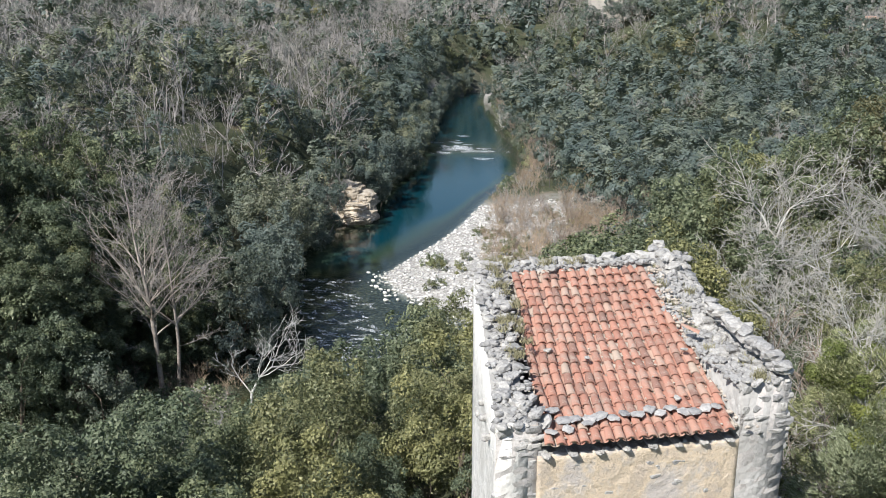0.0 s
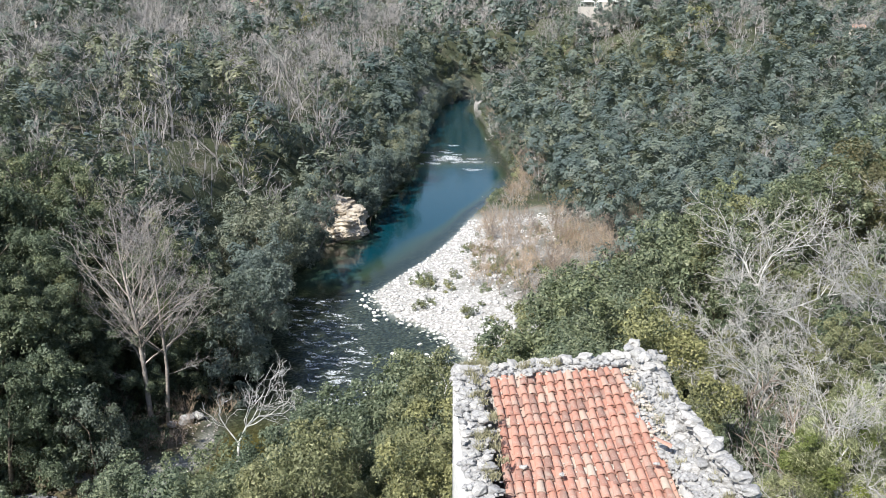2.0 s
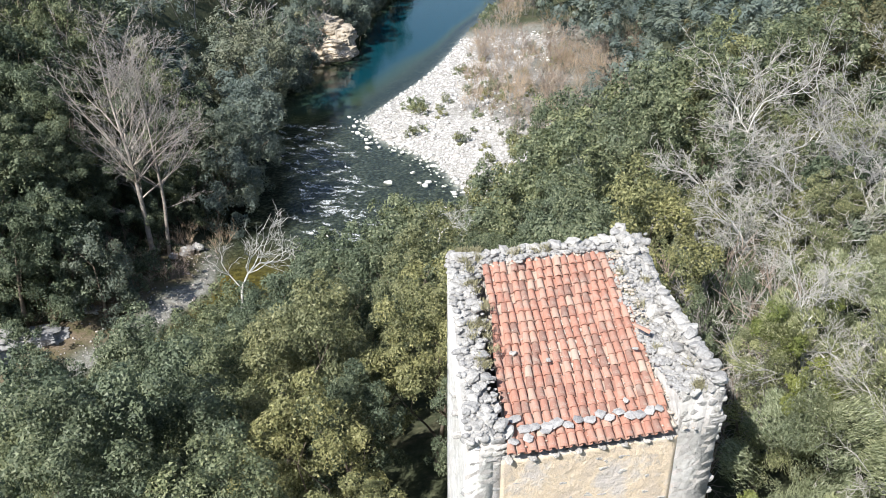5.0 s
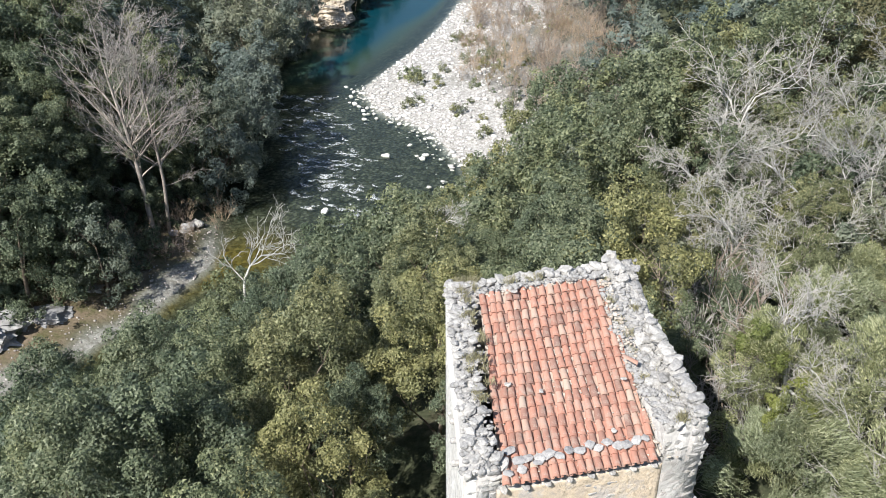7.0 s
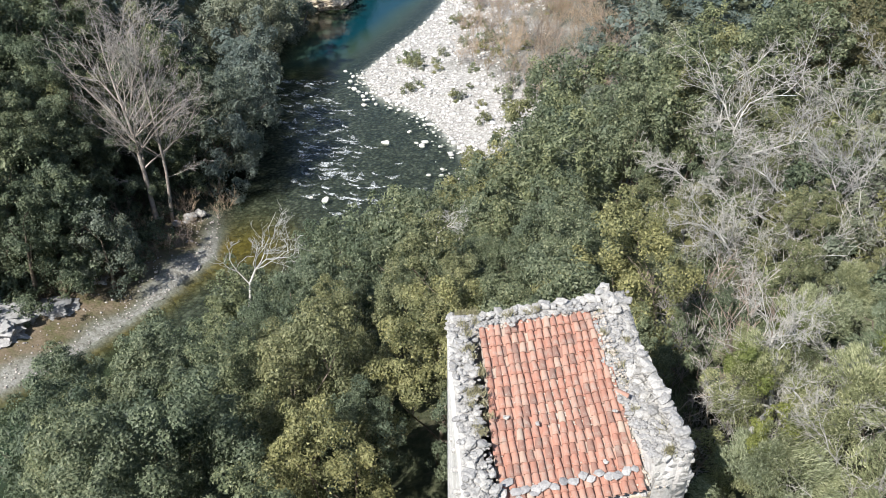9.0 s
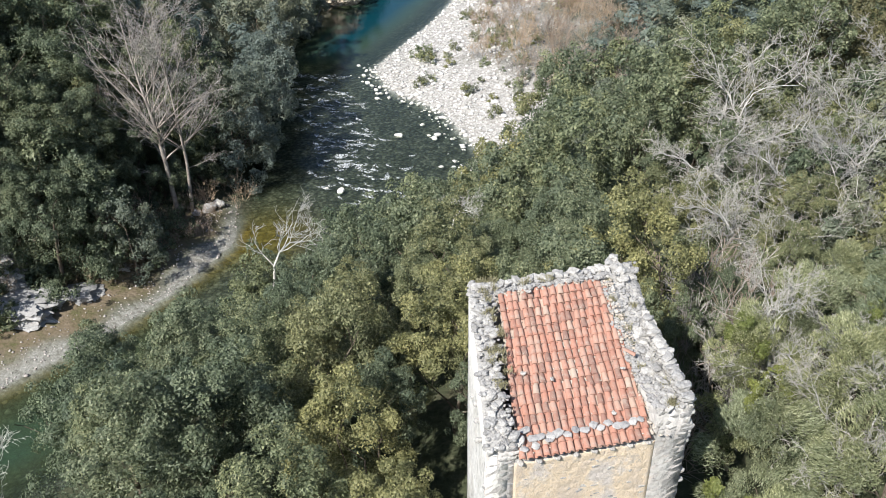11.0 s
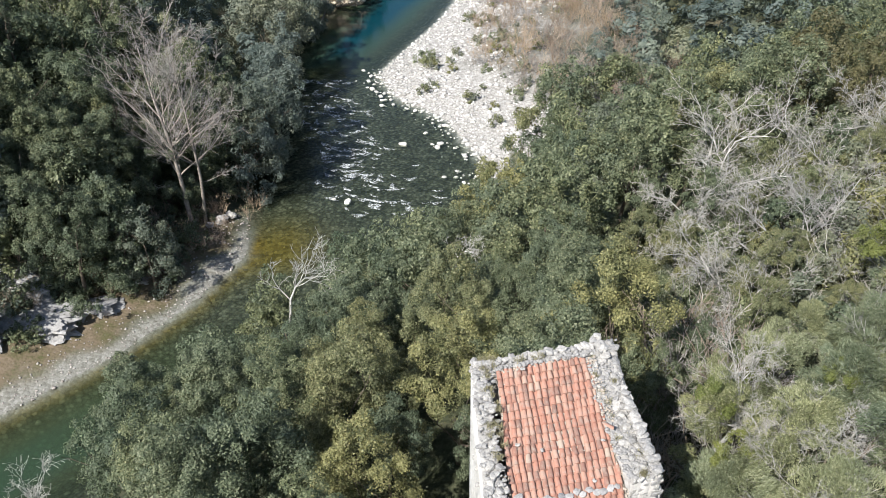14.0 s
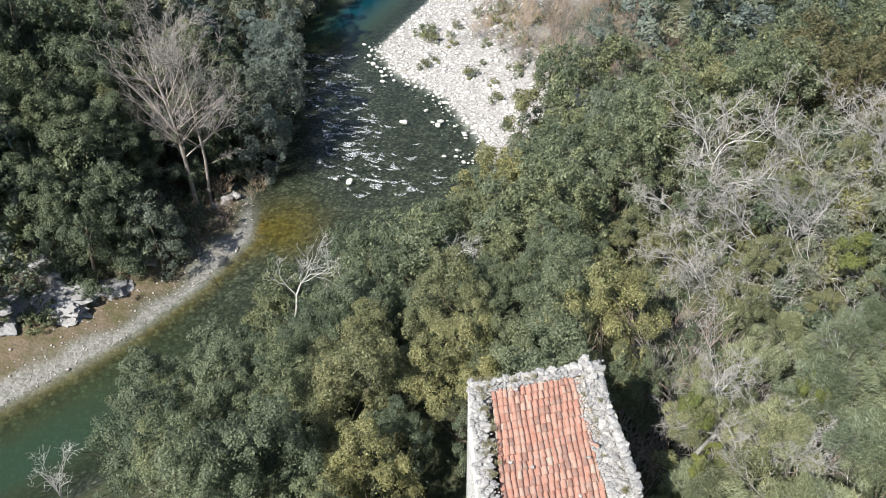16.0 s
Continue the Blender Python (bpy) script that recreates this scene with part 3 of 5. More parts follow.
def top_z(tops, t):
    return float(np.interp(t, [p[0] for p in tops], [p[1] for p in tops]))


# loose stones along the wall heads
random.seed(5)
for i in range(25):                                       # side wall, four stones across
    t = i / 24
    for j in range(4):
        a = inset(BL, FL, t)
        b = inset(thin_b, thin_f, t)
        q = inset(a, b, 0.12 + 0.26 * j + random.uniform(-0.08, 0.08))
        z = top_z([(0, 30.30), (0.12, 30.24), (0.5, 29.78), (0.8, 29.25), (1, 28.85)], t)
        lay(random.choice(ROCKS), wall_left, q[0] + random.uniform(-0.04, 0.04), q[1] + random.uniform(-0.12, 0.12), z + random.uniform(-0.07, 0.05), random.choice((0.15, 0.19, 0.23, 0.27, 0.32, 0.38)) * random.uniform(0.85, 1.15), 0.75, 14)
for x, y, z, s in ((1.72, 14.85, 28.86, 0.42), (1.45, 14.95, 28.95, 0.5), (1.2, 14.8, 28.92, 0.5), (1.35, 14.62, 28.75, 0.45), (1.66, 15.3, 28.95, 0.4), (1.1, 14.55, 28.7, 0.4), (1.63, 14.62, 28.62, 0.36), (1.9, 14.75, 28.72, 0.34)):
    lay(random.choice(ROCKS), wall_left, x, y, z, s, 0.8)
part("stone", BLOCKS[0], wall_left, "white corner block", pose(0.98, 19.86, 30.36, 0, 4, 12) @ Matrix.Diagonal((0.42, 0.36, 0.5, 1)))
for i in range(22):                                       # back wall, rounded boulders
    t = i / 21
    q = inset(BL, BR, t * 0.9 + 0.06)
    lay(ROCKS[i % 8], wall_back, q[0] + 0.03, q[1] - 0.16 + random.uniform(-0.05, 0.05), 30.36 + random.uniform(-0.04, 0.05), random.uniform(0.26, 0.42), 0.85, 15)
    if i % 2 == 0:
        lay(random.choice(ROCKS), wall_back, q[0] + 0.1, q[1] - 0.42, 30.26, random.uniform(0.18, 0.28), 0.8, 20)
for x, y, z, s in ((5.42, 20.98, 30.50, 0.40), (5.55, 20.82, 30.42, 0.46), (5.75, 20.72, 30.34, 0.48), (5.78, 20.40, 30.20, 0.42), (5.25, 20.75, 30.36, 0.34), (5.50, 21.02, 30.64, 0.30), (5.95, 20.9, 30.3, 0.4)):
    lay(random.choice(ROCKS), wall_back, x, y, z, s, 0.85)


def right_head(t):
    """Height of the side wall's rubble, from the front corner to the back one."""
    return top_z([(0, 29.25), (0.25, 29.2), (0.5, 29.3), (0.62, 29.55), (0.8, 29.95), (1, 30.3)], t)


for i in range(21):                                       # side wall: rubble of many sizes
    t = i / 20
    for j in range(5):
        q = inset(inset(right_in_f, right_in_b, t), inset(FR, BR, t), 0.08 + 0.2 * j + random.uniform(-0.06, 0.06))
        lay(random.choice(ROCKS), wall_right, q[0], q[1] + random.uniform(-0.1, 0.1), right_head(t) + random.uniform(-0.03, 0.06), random.choice((0.12, 0.15, 0.18, 0.22, 0.28, 0.36)), 0.75)
for i in range(12):                                       # its outer rim, higher towards the front corner
    t = i / 11 * 0.58
    q = inset(FR, BR, t)
    for k, dz in enumerate((0.10, 0.27)):
        lay(random.choice(ROCKS if k else BLOCKS), wall_right, q[0] - 0.16 - 0.06 * k, q[1] + random.uniform(-0.08, 0.08), 29.34 + dz + 0.28 * t + random.uniform(-0.03, 0.05), random.uniform(0.34, 0.50), 0.8, 15)
    if i % 2:
        lay(random.choice(ROCKS), wall_right, q[0] - 0.5, q[1], 29.34, random.uniform(0.26, 0.38), 0.8)
z = 29.36
while z > 24.6:                                           # rough courses of the corner piers
    h = random.uniform(0.13, 0.27)
    z -= h * 0.96
    for pier, a, b, start in ((pier_r, right_in_f, FR, 29.1), (pier_l, FL, left_in_f, 28.75)):
        x = random.uniform(-0.06, 0.08)
        while x < 0.95 and z < start:
            w = random.uniform(0.14, 0.42)
            if z < 27.7 and random.random() < 0.5:       # lower down the plaster still covers many stones
                x += w
                continue
            q = inset(a, b, min(x + w / 2, 0.98))
            part("stone", random.choice(BLOCKS), pier, "", pose(q[0], q[1] + (0.08 if z > 27.9 else 0.115) + random.uniform(-0.025, 0.025), z + h / 2, random.uniform(-8, 8), random.uniform(-6, 6), 15 + random.uniform(-10, 10)) @ Matrix.Diagonal((w * 1.15, 0.24, h * 1.75, 1)))
            x += w * 0.97
for i in range(70):                                       # stones that show through the worn plaster
    t, z = random.random(), random.uniform(25.4, 28.0)
    if 0.42 < t < 0.62 or random.random() < 0.35:
        q = inset(left_in_f, right_in_f, t)
        part("stone", random.choice(BLOCKS), wall_front, "", pose(q[0], q[1] + 0.06, z, random.uniform(-10, 10), random.uniform(-20, 20), 15) @ Matrix.Diagonal((random.uniform(0.14, 0.36), 0.2, random.uniform(0.14, 0.3), 1)))
for i, (y, z) in enumerate(((16.92, 28.14), (16.25, 28.10), (15.55, 28.02), (18.3, 27.2))):   # stubs of old beams in the white wall
    part("beam_stub", BLOCKS[i], wall_left, "grey stone stub", pose(0.87, y, z, 0, 0, 5) @ Matrix.Diagonal((0.26, 0.2, 0.3, 1)))

crumb_v, crumb_f = [], []
cb = bmesh.new()
bmesh.ops.create_icosphere(cb, subdivisions=1, radius=0.5)
cv = np.array([v.co[:] for v in cb.verts])
cf = [tuple(v.index for v in f.verts) for f in cb.faces]
cb.free()
for i in range(1500):
    t = random.random()
    if i % 5 < 3:
        q, z = inset(inset(right_in_f, right_in_b, t), inset(FR, BR, t), random.uniform(-0.12, 0.95)), right_head(t)
    elif i % 5 == 3:
        q, z = inset(inset(BL, FL, t), inset(left_in_b, left_in_f, t), random.random()), top_z([(0, 30.30), (0.12, 30.24), (0.5, 29.78), (0.8, 29.25), (1, 28.85)], t)
    else:
        q, z = inset(BL, BR, t) + np.array((0.1, -random.uniform(0.05, 0.6))), 30.3
    s = random.choice((0.05, 0.07, 0.09, 0.12, 0.16))
    k = len(crumb_v) * len(cv)
    crumb_v.append(cv * (1 + np.random.default_rng(i).normal(0, 0.16, (len(cv), 1))) * s * np.array((1.2, 1, 0.8)) + (q[0], q[1], z + random.uniform(0.0, 0.06)))
    crumb_f.extend(tuple(a + k for a in f) for f in cf)
tagged(part("rubble", faces_mesh("rubble", np.concatenate(crumb_v), crumb_f, STONE), tower, "small grey broken stones on the wall heads"), kind="stuff")

# ---- the roof: barrel tiles in 17 columns ----
roof = part("roof", faces_mesh("roof", [ROOF_TL + (0, 0, -0.1), ROOF_TR + (0, 0, -0.1), ROOF_ER + (0, 0.22, -0.02), ROOF_EL + (0, 0.22, -0.02), ROOF_TL + (0, 0, -0.16), ROOF_TR + (0, 0, -0.16), ROOF_ER + (0, 0.22, -0.07), ROOF_EL + (0, 0.22, -0.07)],
                               [(3, 2, 1, 0), (4, 5, 6, 7), (0, 1, 5, 4), (1, 2, 6, 5), (2, 3, 7, 6), (3, 0, 4, 7)], MORTAR), tower, "weathered terracotta barrel tile roof with stone weights")


def barrel(name, length, w0, w1, thick, up, n=7):
    """A tapering half-round tile along +y; w0 at the low end, w1 at the high end."""
    verts, faces = [], []
    for y, w in ((0, w0), (length, w1)):
        for rr in (w / 2, w / 2 - thick):
            for i in range(n + 1):
                a = math.pi * i / n
                verts.append((math.cos(a) * rr, y, math.sin(a) * rr * 0.66 * (1 if up else -1)))
    k = n + 1
    for i in range(n):
        faces += [(i, i + 1, 2 * k + i + 1, 2 * k + i), (k + i, 3 * k + i, 3 * k + i + 1, k + i + 1), (i, k + i, k + i + 1, i + 1), (2 * k + i, 2 * k + i + 1, 3 * k + i + 1, 3 * k + i)]
    faces += [(0, 2 * k, 3 * k, k), (n, k + n, 3 * k + n, 2 * k + n)]
    me = faces_mesh(name, verts, faces, TILE)
    bm = bmesh.new()
    bm.from_mesh(me)
    bmesh.ops.recalc_face_normals(bm, faces=bm.faces)
    bm.to_mesh(me)
    bm.free()
    return me


COVER, PAN = barrel("tile", 0.42, 0.198, 0.145, 0.028, True), barrel("pan_tile", 0.40, 0.17, 0.19, 0.016, False)
random.seed(11)
COLS, ROWS_N, PITCH = 17, 17, 0.231
down_l = ROOF_EL - ROOF_TL
slope_len = np.linalg.norm(down_l)
eave_dir = unit(ROOF_ER - ROOF_EL)
frags = []
for c in range(COLS):
    # a column runs up from the eave; those at the broad end stop where the roof narrows
    foot = ROOF_EL + eave_dir * (PITCH * (c + 0.5))
    top_u = PITCH * (c + 0.5)
    ridge_len = np.linalg.norm(ROOF_TR - ROOF_TL)
    head = ROOF_TL + unit(ROOF_TR - ROOF_TL) * top_u
    stop = 1.0
    if top_u > ridge_len - 0.05:
        stop = 0.62 if c == COLS - 2 else 0.22
    lean = random.uniform(-0.05, 0.05)
    for r in range(ROWS_N):
        t = r / ROWS_N
        if t > stop:
            continue
        for cover in (True, False):
            if not cover and (c == COLS - 1):
                continue
            shift = 0.0 if cover else PITCH / 2
            p = foot + (head - foot) * t + eave_dir * (shift + 0.035 * math.sin(r * 0.7 + c * 0.35) + random.uniform(-0.018, 0.018) + lean * t)
            p = p + np.array((0, 0, (0.045 if cover else 0.05) - 0.09 * math.sin(math.pi * t) * math.sin(math.pi * (c + 0.5) / COLS) + random.uniform(-0.006, 0.01)))
            up = Vector(head - foot).normalized()
            side = Vector(eave_dir)
            side = (side - up * side.dot(up)).normalized()
            m = Matrix((side, up, side.cross(up))).transposed().to_4x4()
            m = Matrix.Translation(p) @ m @ pose(0, 0, 0, -4.6 + random.uniform(-1.4, 1.2), random.uniform(-5, 5), random.uniform(-3.2, 3.2))
            part("tile" if cover else "pan_tile", COVER if cover else PAN, roof, "", m)
            if not cover:
                for _ in range(random.choice((0, 0, 1, 1))):
                    frags.append((p + np.array((random.uniform(-0.05, 0.05), random.uniform(0, 0.3), 0.045)), random.uniform(0.03, 0.065)))
CHIP = rock_mesh("chip", 3, MORTAR, 0.6, 0.25, 1)
chips_v, chips_f = [], []
base_v = np.array([v.co[:] for v in CHIP.vertices])
base_f = [tuple(p.vertices) for p in CHIP.polygons]


def add_chip(p, s):
    k = len(chips_v) * len(base_v)
    a = random.uniform(0, 6.28)
    rot = np.array(((math.cos(a), -math.sin(a), 0), (math.sin(a), math.cos(a), 0), (0, 0, 1)))
    chips_v.append(base_v @ rot.T * s * np.array((random.uniform(0.7, 1.4), random.uniform(0.7, 1.4), 1)) + p)
    chips_f.extend(tuple(i + k for i in f) for f in base_f)


for p, s in frags:
    add_chip(p, s)
for i in range(150):                                      # crumbled mortar along the roof's broken edges
    t = random.random()
    p = ROOF_ER + (ROOF_TR - ROOF_ER) * t + np.array((random.uniform(-0.05, 0.35), 0, random.uniform(0.0, 0.08)))
    add_chip(p, random.uniform(0.05, 0.14))
    if i % 3 == 0:
        p = ROOF_EL + (ROOF_TL - ROOF_EL) * t + np.array((random.uniform(-0.12, 0.1), 0, 0.02))
        add_chip(p, random.uniform(0.05, 0.12))
    if i % 2 == 0:
        p = ROOF_TL + (ROOF_TR - ROOF_TL) * t + np.array((0, random.uniform(-0.05, 0.15), 0.03))
        add_chip(p, random.uniform(0.06, 0.14))
tagged(part("mortar_rubble", faces_mesh("mortar_rubble", np.concatenate(chips_v), chips_f, MORTAR), roof, "pale crumbs of mortar and broken tile"), kind="stuff")
for i in range(15):                                       # flat stones that weigh down the eave
    u = 0.25 + i * 0.245 + random.uniform(-0.05, 0.05)
    p = ROOF_EL + eave_dir * u + (ROOF_TL - ROOF_EL) * (0.095 + random.uniform(-0.015, 0.02) + (0.03 if i < 1 else 0))
    lay(SLABS[i % 4], roof, p[0], p[1], p[2] + 0.135, random.uniform(0.26, 0.36), 0.9, 10, "roof_stone")
for u, t in ((0.18, 0.045), (0.52, 0.05), (0.95, 0.075)):
    p = ROOF_EL + eave_dir * u + (ROOF_TL - ROOF_EL) * t
    lay(SLABS[1], roof, p[0], p[1], p[2] + 0.13, 0.32, 1.0, 12, "roof_stone")
for x, y, z, s in ((3.03, 16.70, 29.26, 0.13), (5.17, 17.07, 29.30, 0.15), (2.2, 16.85, 29.36, 0.16), (2.62, 19.6, 30.34, 0.2), (4.7, 15.75, 28.78, 0.14)):
    lay(ROCKS[2], roof, x, y, z, s, 0.7, 20, "roof_stone")
part("loose_tile", COVER, wall_right, "orange tile lying in the rubble", pose(5.55, 17.35, 29.56, 20, 10, 70))
for i in range(8):                                        # stone corbels that carry the eave
    p = ROOF_EL + eave_dir * (0.05 + 0.54 * i) + np.array((0, 0.27, -0.24 + random.uniform(-0.03, 0.02)))
    part("corbel", BLOCKS[i % 8], roof, "grey stone corbel under the eave", pose(p[0], p[1], p[2], 0, random.uniform(-6, 6), 12) @ Matrix.Diagonal((0.19, 0.55, 0.15, 1)))


def blade_tuft(name, count, spread, height, material, seed):
    r = np.random.default_rng(seed)
    base = np.stack([r.normal(0, spread, count), r.normal(0, spread, count), np.zeros(count)], 1)
    lean = np.stack([r.normal(0, 0.35, count), r.normal(0, 0.35, count), np.ones(count)], 1) * (height * r.uniform(0.4, 1, count))[:, None]
    side = unit(np.stack([r.normal(size=count), r.normal(size=count), np.zeros(count)], 1)) * 0.008
    q = np.stack([base - side, base + side, base + lean + side * 0.3, base + lean - side * 0.3], 1)
    return quads_mesh(name, q, material)


TUFTS = [blade_tuft("grass_tuft", 70, 0.07, 0.2, GRASS_DRY, s) for s in (1, 2, 3)]
random.seed(21)
for i in range(44):
    if i < 26:
        t = random.random() ** 1.6 * 0.75
        q = inset(inset(BL, FL, t), inset(left_in_b, left_in_f, t), random.uniform(0.35, 1.12))
        z = top_z([(0, 30.32), (0.12, 30.26), (0.5, 29.8), (1, 28.9)], t) + 0.05 - (0.3 if t > 0.3 else 0) * (random.random() < 0.4)
    elif i < 38:
        t = random.random()
        q = inset(inset(right_in_f, right_in_b, t), inset(FR, BR, t), random.uniform(0.1, 0.7))
        z = right_head(t) + 0.05
    else:
        q = inset(BL, BR, random.uniform(0.1, 0.5)) + np.array((0, -0.3))
        z = 30.35
    g = tagged(new("grass_tuft", TUFTS[i % 3]), "tuft of dry yellow-green grass on the wall head", "grass", "grass on the wall heads", "stuff")
    g.matrix_basis = pose(q[0], q[1], z, 0, 0, random.uniform(0, 360)) @ Matrix.Diagonal((1, 1, random.uniform(0.6, 1.2), 1))


# ---- trees ----
def crown_leaves(seed, radius, height, count, leaf, lobes=16, shape="dome", droop=0.0, inside=0.16, slim=1.0, ruffle=0.5, form=0.0):
    """Leaves on the skins of small clumps that ride on the boughs of a dome; the crown's foot is at z = 0."""
    r = np.random.default_rng(seed)
    boughs = max(5, lobes // 5)
    k = np.arange(boughs)
    a = k * 2.39996 + r.normal(0, 0.35, boughs)           # boughs spread evenly round the dome
    hz = np.clip((k + 0.5) / boughs + r.normal(0, 0.08, boughs), 0.02, 1.0)
    if shape == "dome":
        rad = radius * 0.66 * np.sqrt(np.clip(1 - (hz * 0.98) ** 2.2, 0.0, 1)) * r.uniform(0.75, 1.1, boughs)
        bz = height * (0.03 + 0.78 * hz)
    else:
        rad = radius * 0.62 * (1 - 0.8 * hz) * r.uniform(0.75, 1.1, boughs)
        bz = height * (0.12 + 0.76 * hz)
    bough = np.stack([np.cos(a) * rad, np.sin(a) * rad, bz], 1)
    reach = radius * r.uniform(0.26, 0.42, boughs) * (9 / max(boughs, 9)) ** 0.25
    on = r.choice(boughs, lobes)
    away = unit(r.normal(size=(lobes, 3)) + np.array((0, 0, 0.35)) + unit(bough[on] - np.array((0, 0, height * 0.3))) * 0.8)
    centre = bough[on] + away * (reach[on] * r.uniform(0.45, 1.45, lobes))[:, None]
    size = radius * r.uniform(0.07, 0.19, lobes) * (60 / max(lobes, 30)) ** 0.4
    pick = r.choice(lobes, count, p=size ** 2 / (size ** 2).sum())
    d = unit(r.normal(size=(count, 3)) + away[pick] * 0.6 + np.array((0, 0, 0.35)))
    p = centre[pick] + d * (size[pick] * (0.55 + 0.75 * r.beta(3.0, 2.0, count)))[:, None] + r.normal(0, 0.5 * leaf, (count, 3))
    inner = r.uniform(size=count) < inside
    p = np.where(inner[:, None], bough[on[pick]] + unit(r.normal(size=(count, 3))) * (reach[on[pick]] * r.uniform(0.3, 0.9, count))[:, None], p)
    nrm = unit(d * 0.75 + unit(p - np.array((0, 0, height * 0.3))) * form + away[pick] * 0.3 + np.array((0, 0, 0.2)) + r.normal(size=(count, 3)) * ruffle)
    t1 = unit(np.cross(nrm, r.normal(size=(count, 3))))
    t1 = unit(t1 + np.array((0, 0, -droop)))
    if slim < 0.5:                                        # fine leaves comb outwards along their bough
        out = unit(bough[on] * np.array((1, 1, 0)) + away * 0.8 + np.array((0, 0, 0.35)) + r.normal(0, 0.3, (lobes, 3)))
        t1 = unit(out[pick] + r.normal(0, 0.34, (count, 3)))
        nrm = unit(np.cross(t1, np.cross(nrm, t1)))
    t2 = np.cross(nrm, t1)
    s = leaf * r.uniform(0.6, 1.25, count)[:, None]
    l, w = t1 * s, t2 * s * slim * r.uniform(0.5, 0.8, count)[:, None]
    return np.stack([p - l * 0.9 - w, p - l * 0.6 + w, p + l * 1.1], 1)


def prisms(segs, material, name, sides=3):
    """Tapered limbs: rows of x0 y0 z0 x1 y1 z1 r0 r1, as open prisms."""
    s = np.asarray(segs, float)
    a, b = s[:, 0:3], s[:, 3:6]
    d = unit(b - a)
    ref = np.where(np.abs(d[:, 2:3]) > 0.9, np.array([[1.0, 0, 0]]), np.array([[0, 0, 1.0]]))
    e1 = unit(np.cross(d, ref))
    e2 = np.cross(d, e1)
    out = []
    for i in range(sides):
        q0, q1 = 2 * math.pi * i / sides, 2 * math.pi * (i + 1) / sides
        o0, o1 = e1 * math.cos(q0) + e2 * math.sin(q0), e1 * math.cos(q1) + e2 * math.sin(q1)
        out.append(np.stack([a + o0 * s[:, 6:7], a + o1 * s[:, 6:7], b + o1 * s[:, 7:8], b + o0 * s[:, 7:8]], 1))
    return quads_mesh(name, np.concatenate(out), material)


def tube(pts, radii, material, sides=8):
    """One closed, tapering stem through the points."""
    verts, faces = [], []
    for i, (p, rad) in enumerate(zip(pts, radii)):
        d = unit(pts[min(i + 1, len(pts) - 1)] - pts[max(i - 1, 0)])
        e1 = unit(np.cross(d, np.array((0.3, 1.0, 0.1))))
        e2 = np.cross(d, e1)
        verts += [p + (e1 * math.cos(a) + e2 * math.sin(a)) * rad for a in np.linspace(0, 2 * math.pi, sides, endpoint=False)]
    for i in range(len(pts) - 1):
        for j in range(sides):
            faces.append((i * sides + j, i * sides + (j + 1) % sides, (i + 1) * sides + (j + 1) % sides, (i + 1) * sides + j))
    faces += [tuple(reversed(range(sides))), tuple((len(pts) - 1) * sides + j for j in range(sides))]
    return faces_mesh("trunk", verts, faces, material, True)


def limb(segs, r, p, d, length, rad, level, opts):
    """Grow one limb and its side limbs."""
    steps = opts["steps"][level]
    n_kids = opts["kids"][level] if level < len(opts["kids"]) else 0
    step = length / steps
    taper = 0.94 if opts.get("conical") and level == 0 else 0.8
    pts = [p]
    for i in range(steps):
        d = unit(d + r.normal(0, opts["wander"] * (0.4 if level == 0 and opts.get("conical") else 1.0), 3) + np.array((0, 0, opts["lift"][level])))
        q = p + d * step
        r0, r1 = rad * (1 - taper * i / steps), rad * (1 - taper * (i + 1) / steps)
        segs.append((*p, *q, max(r0, opts["thin"]), max(r1, opts["thin"]), level))
        p = q
        pts.append((p, d.copy(), r1))
    for k in range(n_kids):
        f = r.uniform(opts["from"][level], 1.0)
        idx = min(steps, max(1, int(f * steps + 0.5)))
        q, dd, rr = pts[idx]
        side = unit(np.cross(dd, r.normal(size=3)))
        spread = opts["spread"][level] * r.uniform(0.7, 1.3)
        nd = unit(dd * math.cos(spread) + side * math.sin(spread))
        limb(segs, r, q, nd, length * opts["ratio"][level] * r.uniform(0.6, 1.15) * ((0.42 + 2.4 * f * (1 - f)) if opts.get("conical") and level == 0 else (1.15 - 0.5 * f)), max(rr * opts.get("thick", 0.7), opts["thin"]), level + 1, opts)


def bare_segments(seed, height, trunk_r, opts, stems=1, lean=0.12):
    r = np.random.default_rng(seed)
    segs = []
    for _ in range(stems):
        d = unit(np.array((r.normal(0, lean), r.normal(0, lean), 1.0)))
        limb(segs, r, np.array((r.normal(0, 0.12), r.normal(0, 0.12), -0.4)) if stems > 1 else np.array((0, 0, -0.4)), d, height, trunk_r, 0, opts)
    return segs


SPREADING = dict(steps=[5, 8, 6, 4, 2], kids=[8, 9, 7, 3], wander=0.27, lift=[0.05, 0.045, 0.05, 0.04, 0.0], spread=[0.85, 0.75, 0.8, 0.75], ratio=[0.95, 0.50, 0.48, 0.5], thin=0.008, thick=0.67)
SPREADING["from"] = [0.35, 0.2, 0.15, 0.15]
UPRIGHT = dict(steps=[14, 8, 5, 3], kids=[26, 9, 7], wander=0.07, lift=[0.015, 0.06, 0.04, 0.0], spread=[0.78, 0.65, 0.65], ratio=[0.36, 0.42, 0.42], thin=0.012, thick=0.45, conical=True)
UPRIGHT["from"] = [0.28, 0.18, 0.15, 0.2]
TWIGGY = dict(steps=[4, 3, 2, 2], kids=[9, 6, 4], wander=0.16, lift=[0.06, 0.08, 0.05, 0.0], spread=[0.65, 0.65, 0.7], ratio=[0.6, 0.55, 0.5], thin=0.016)
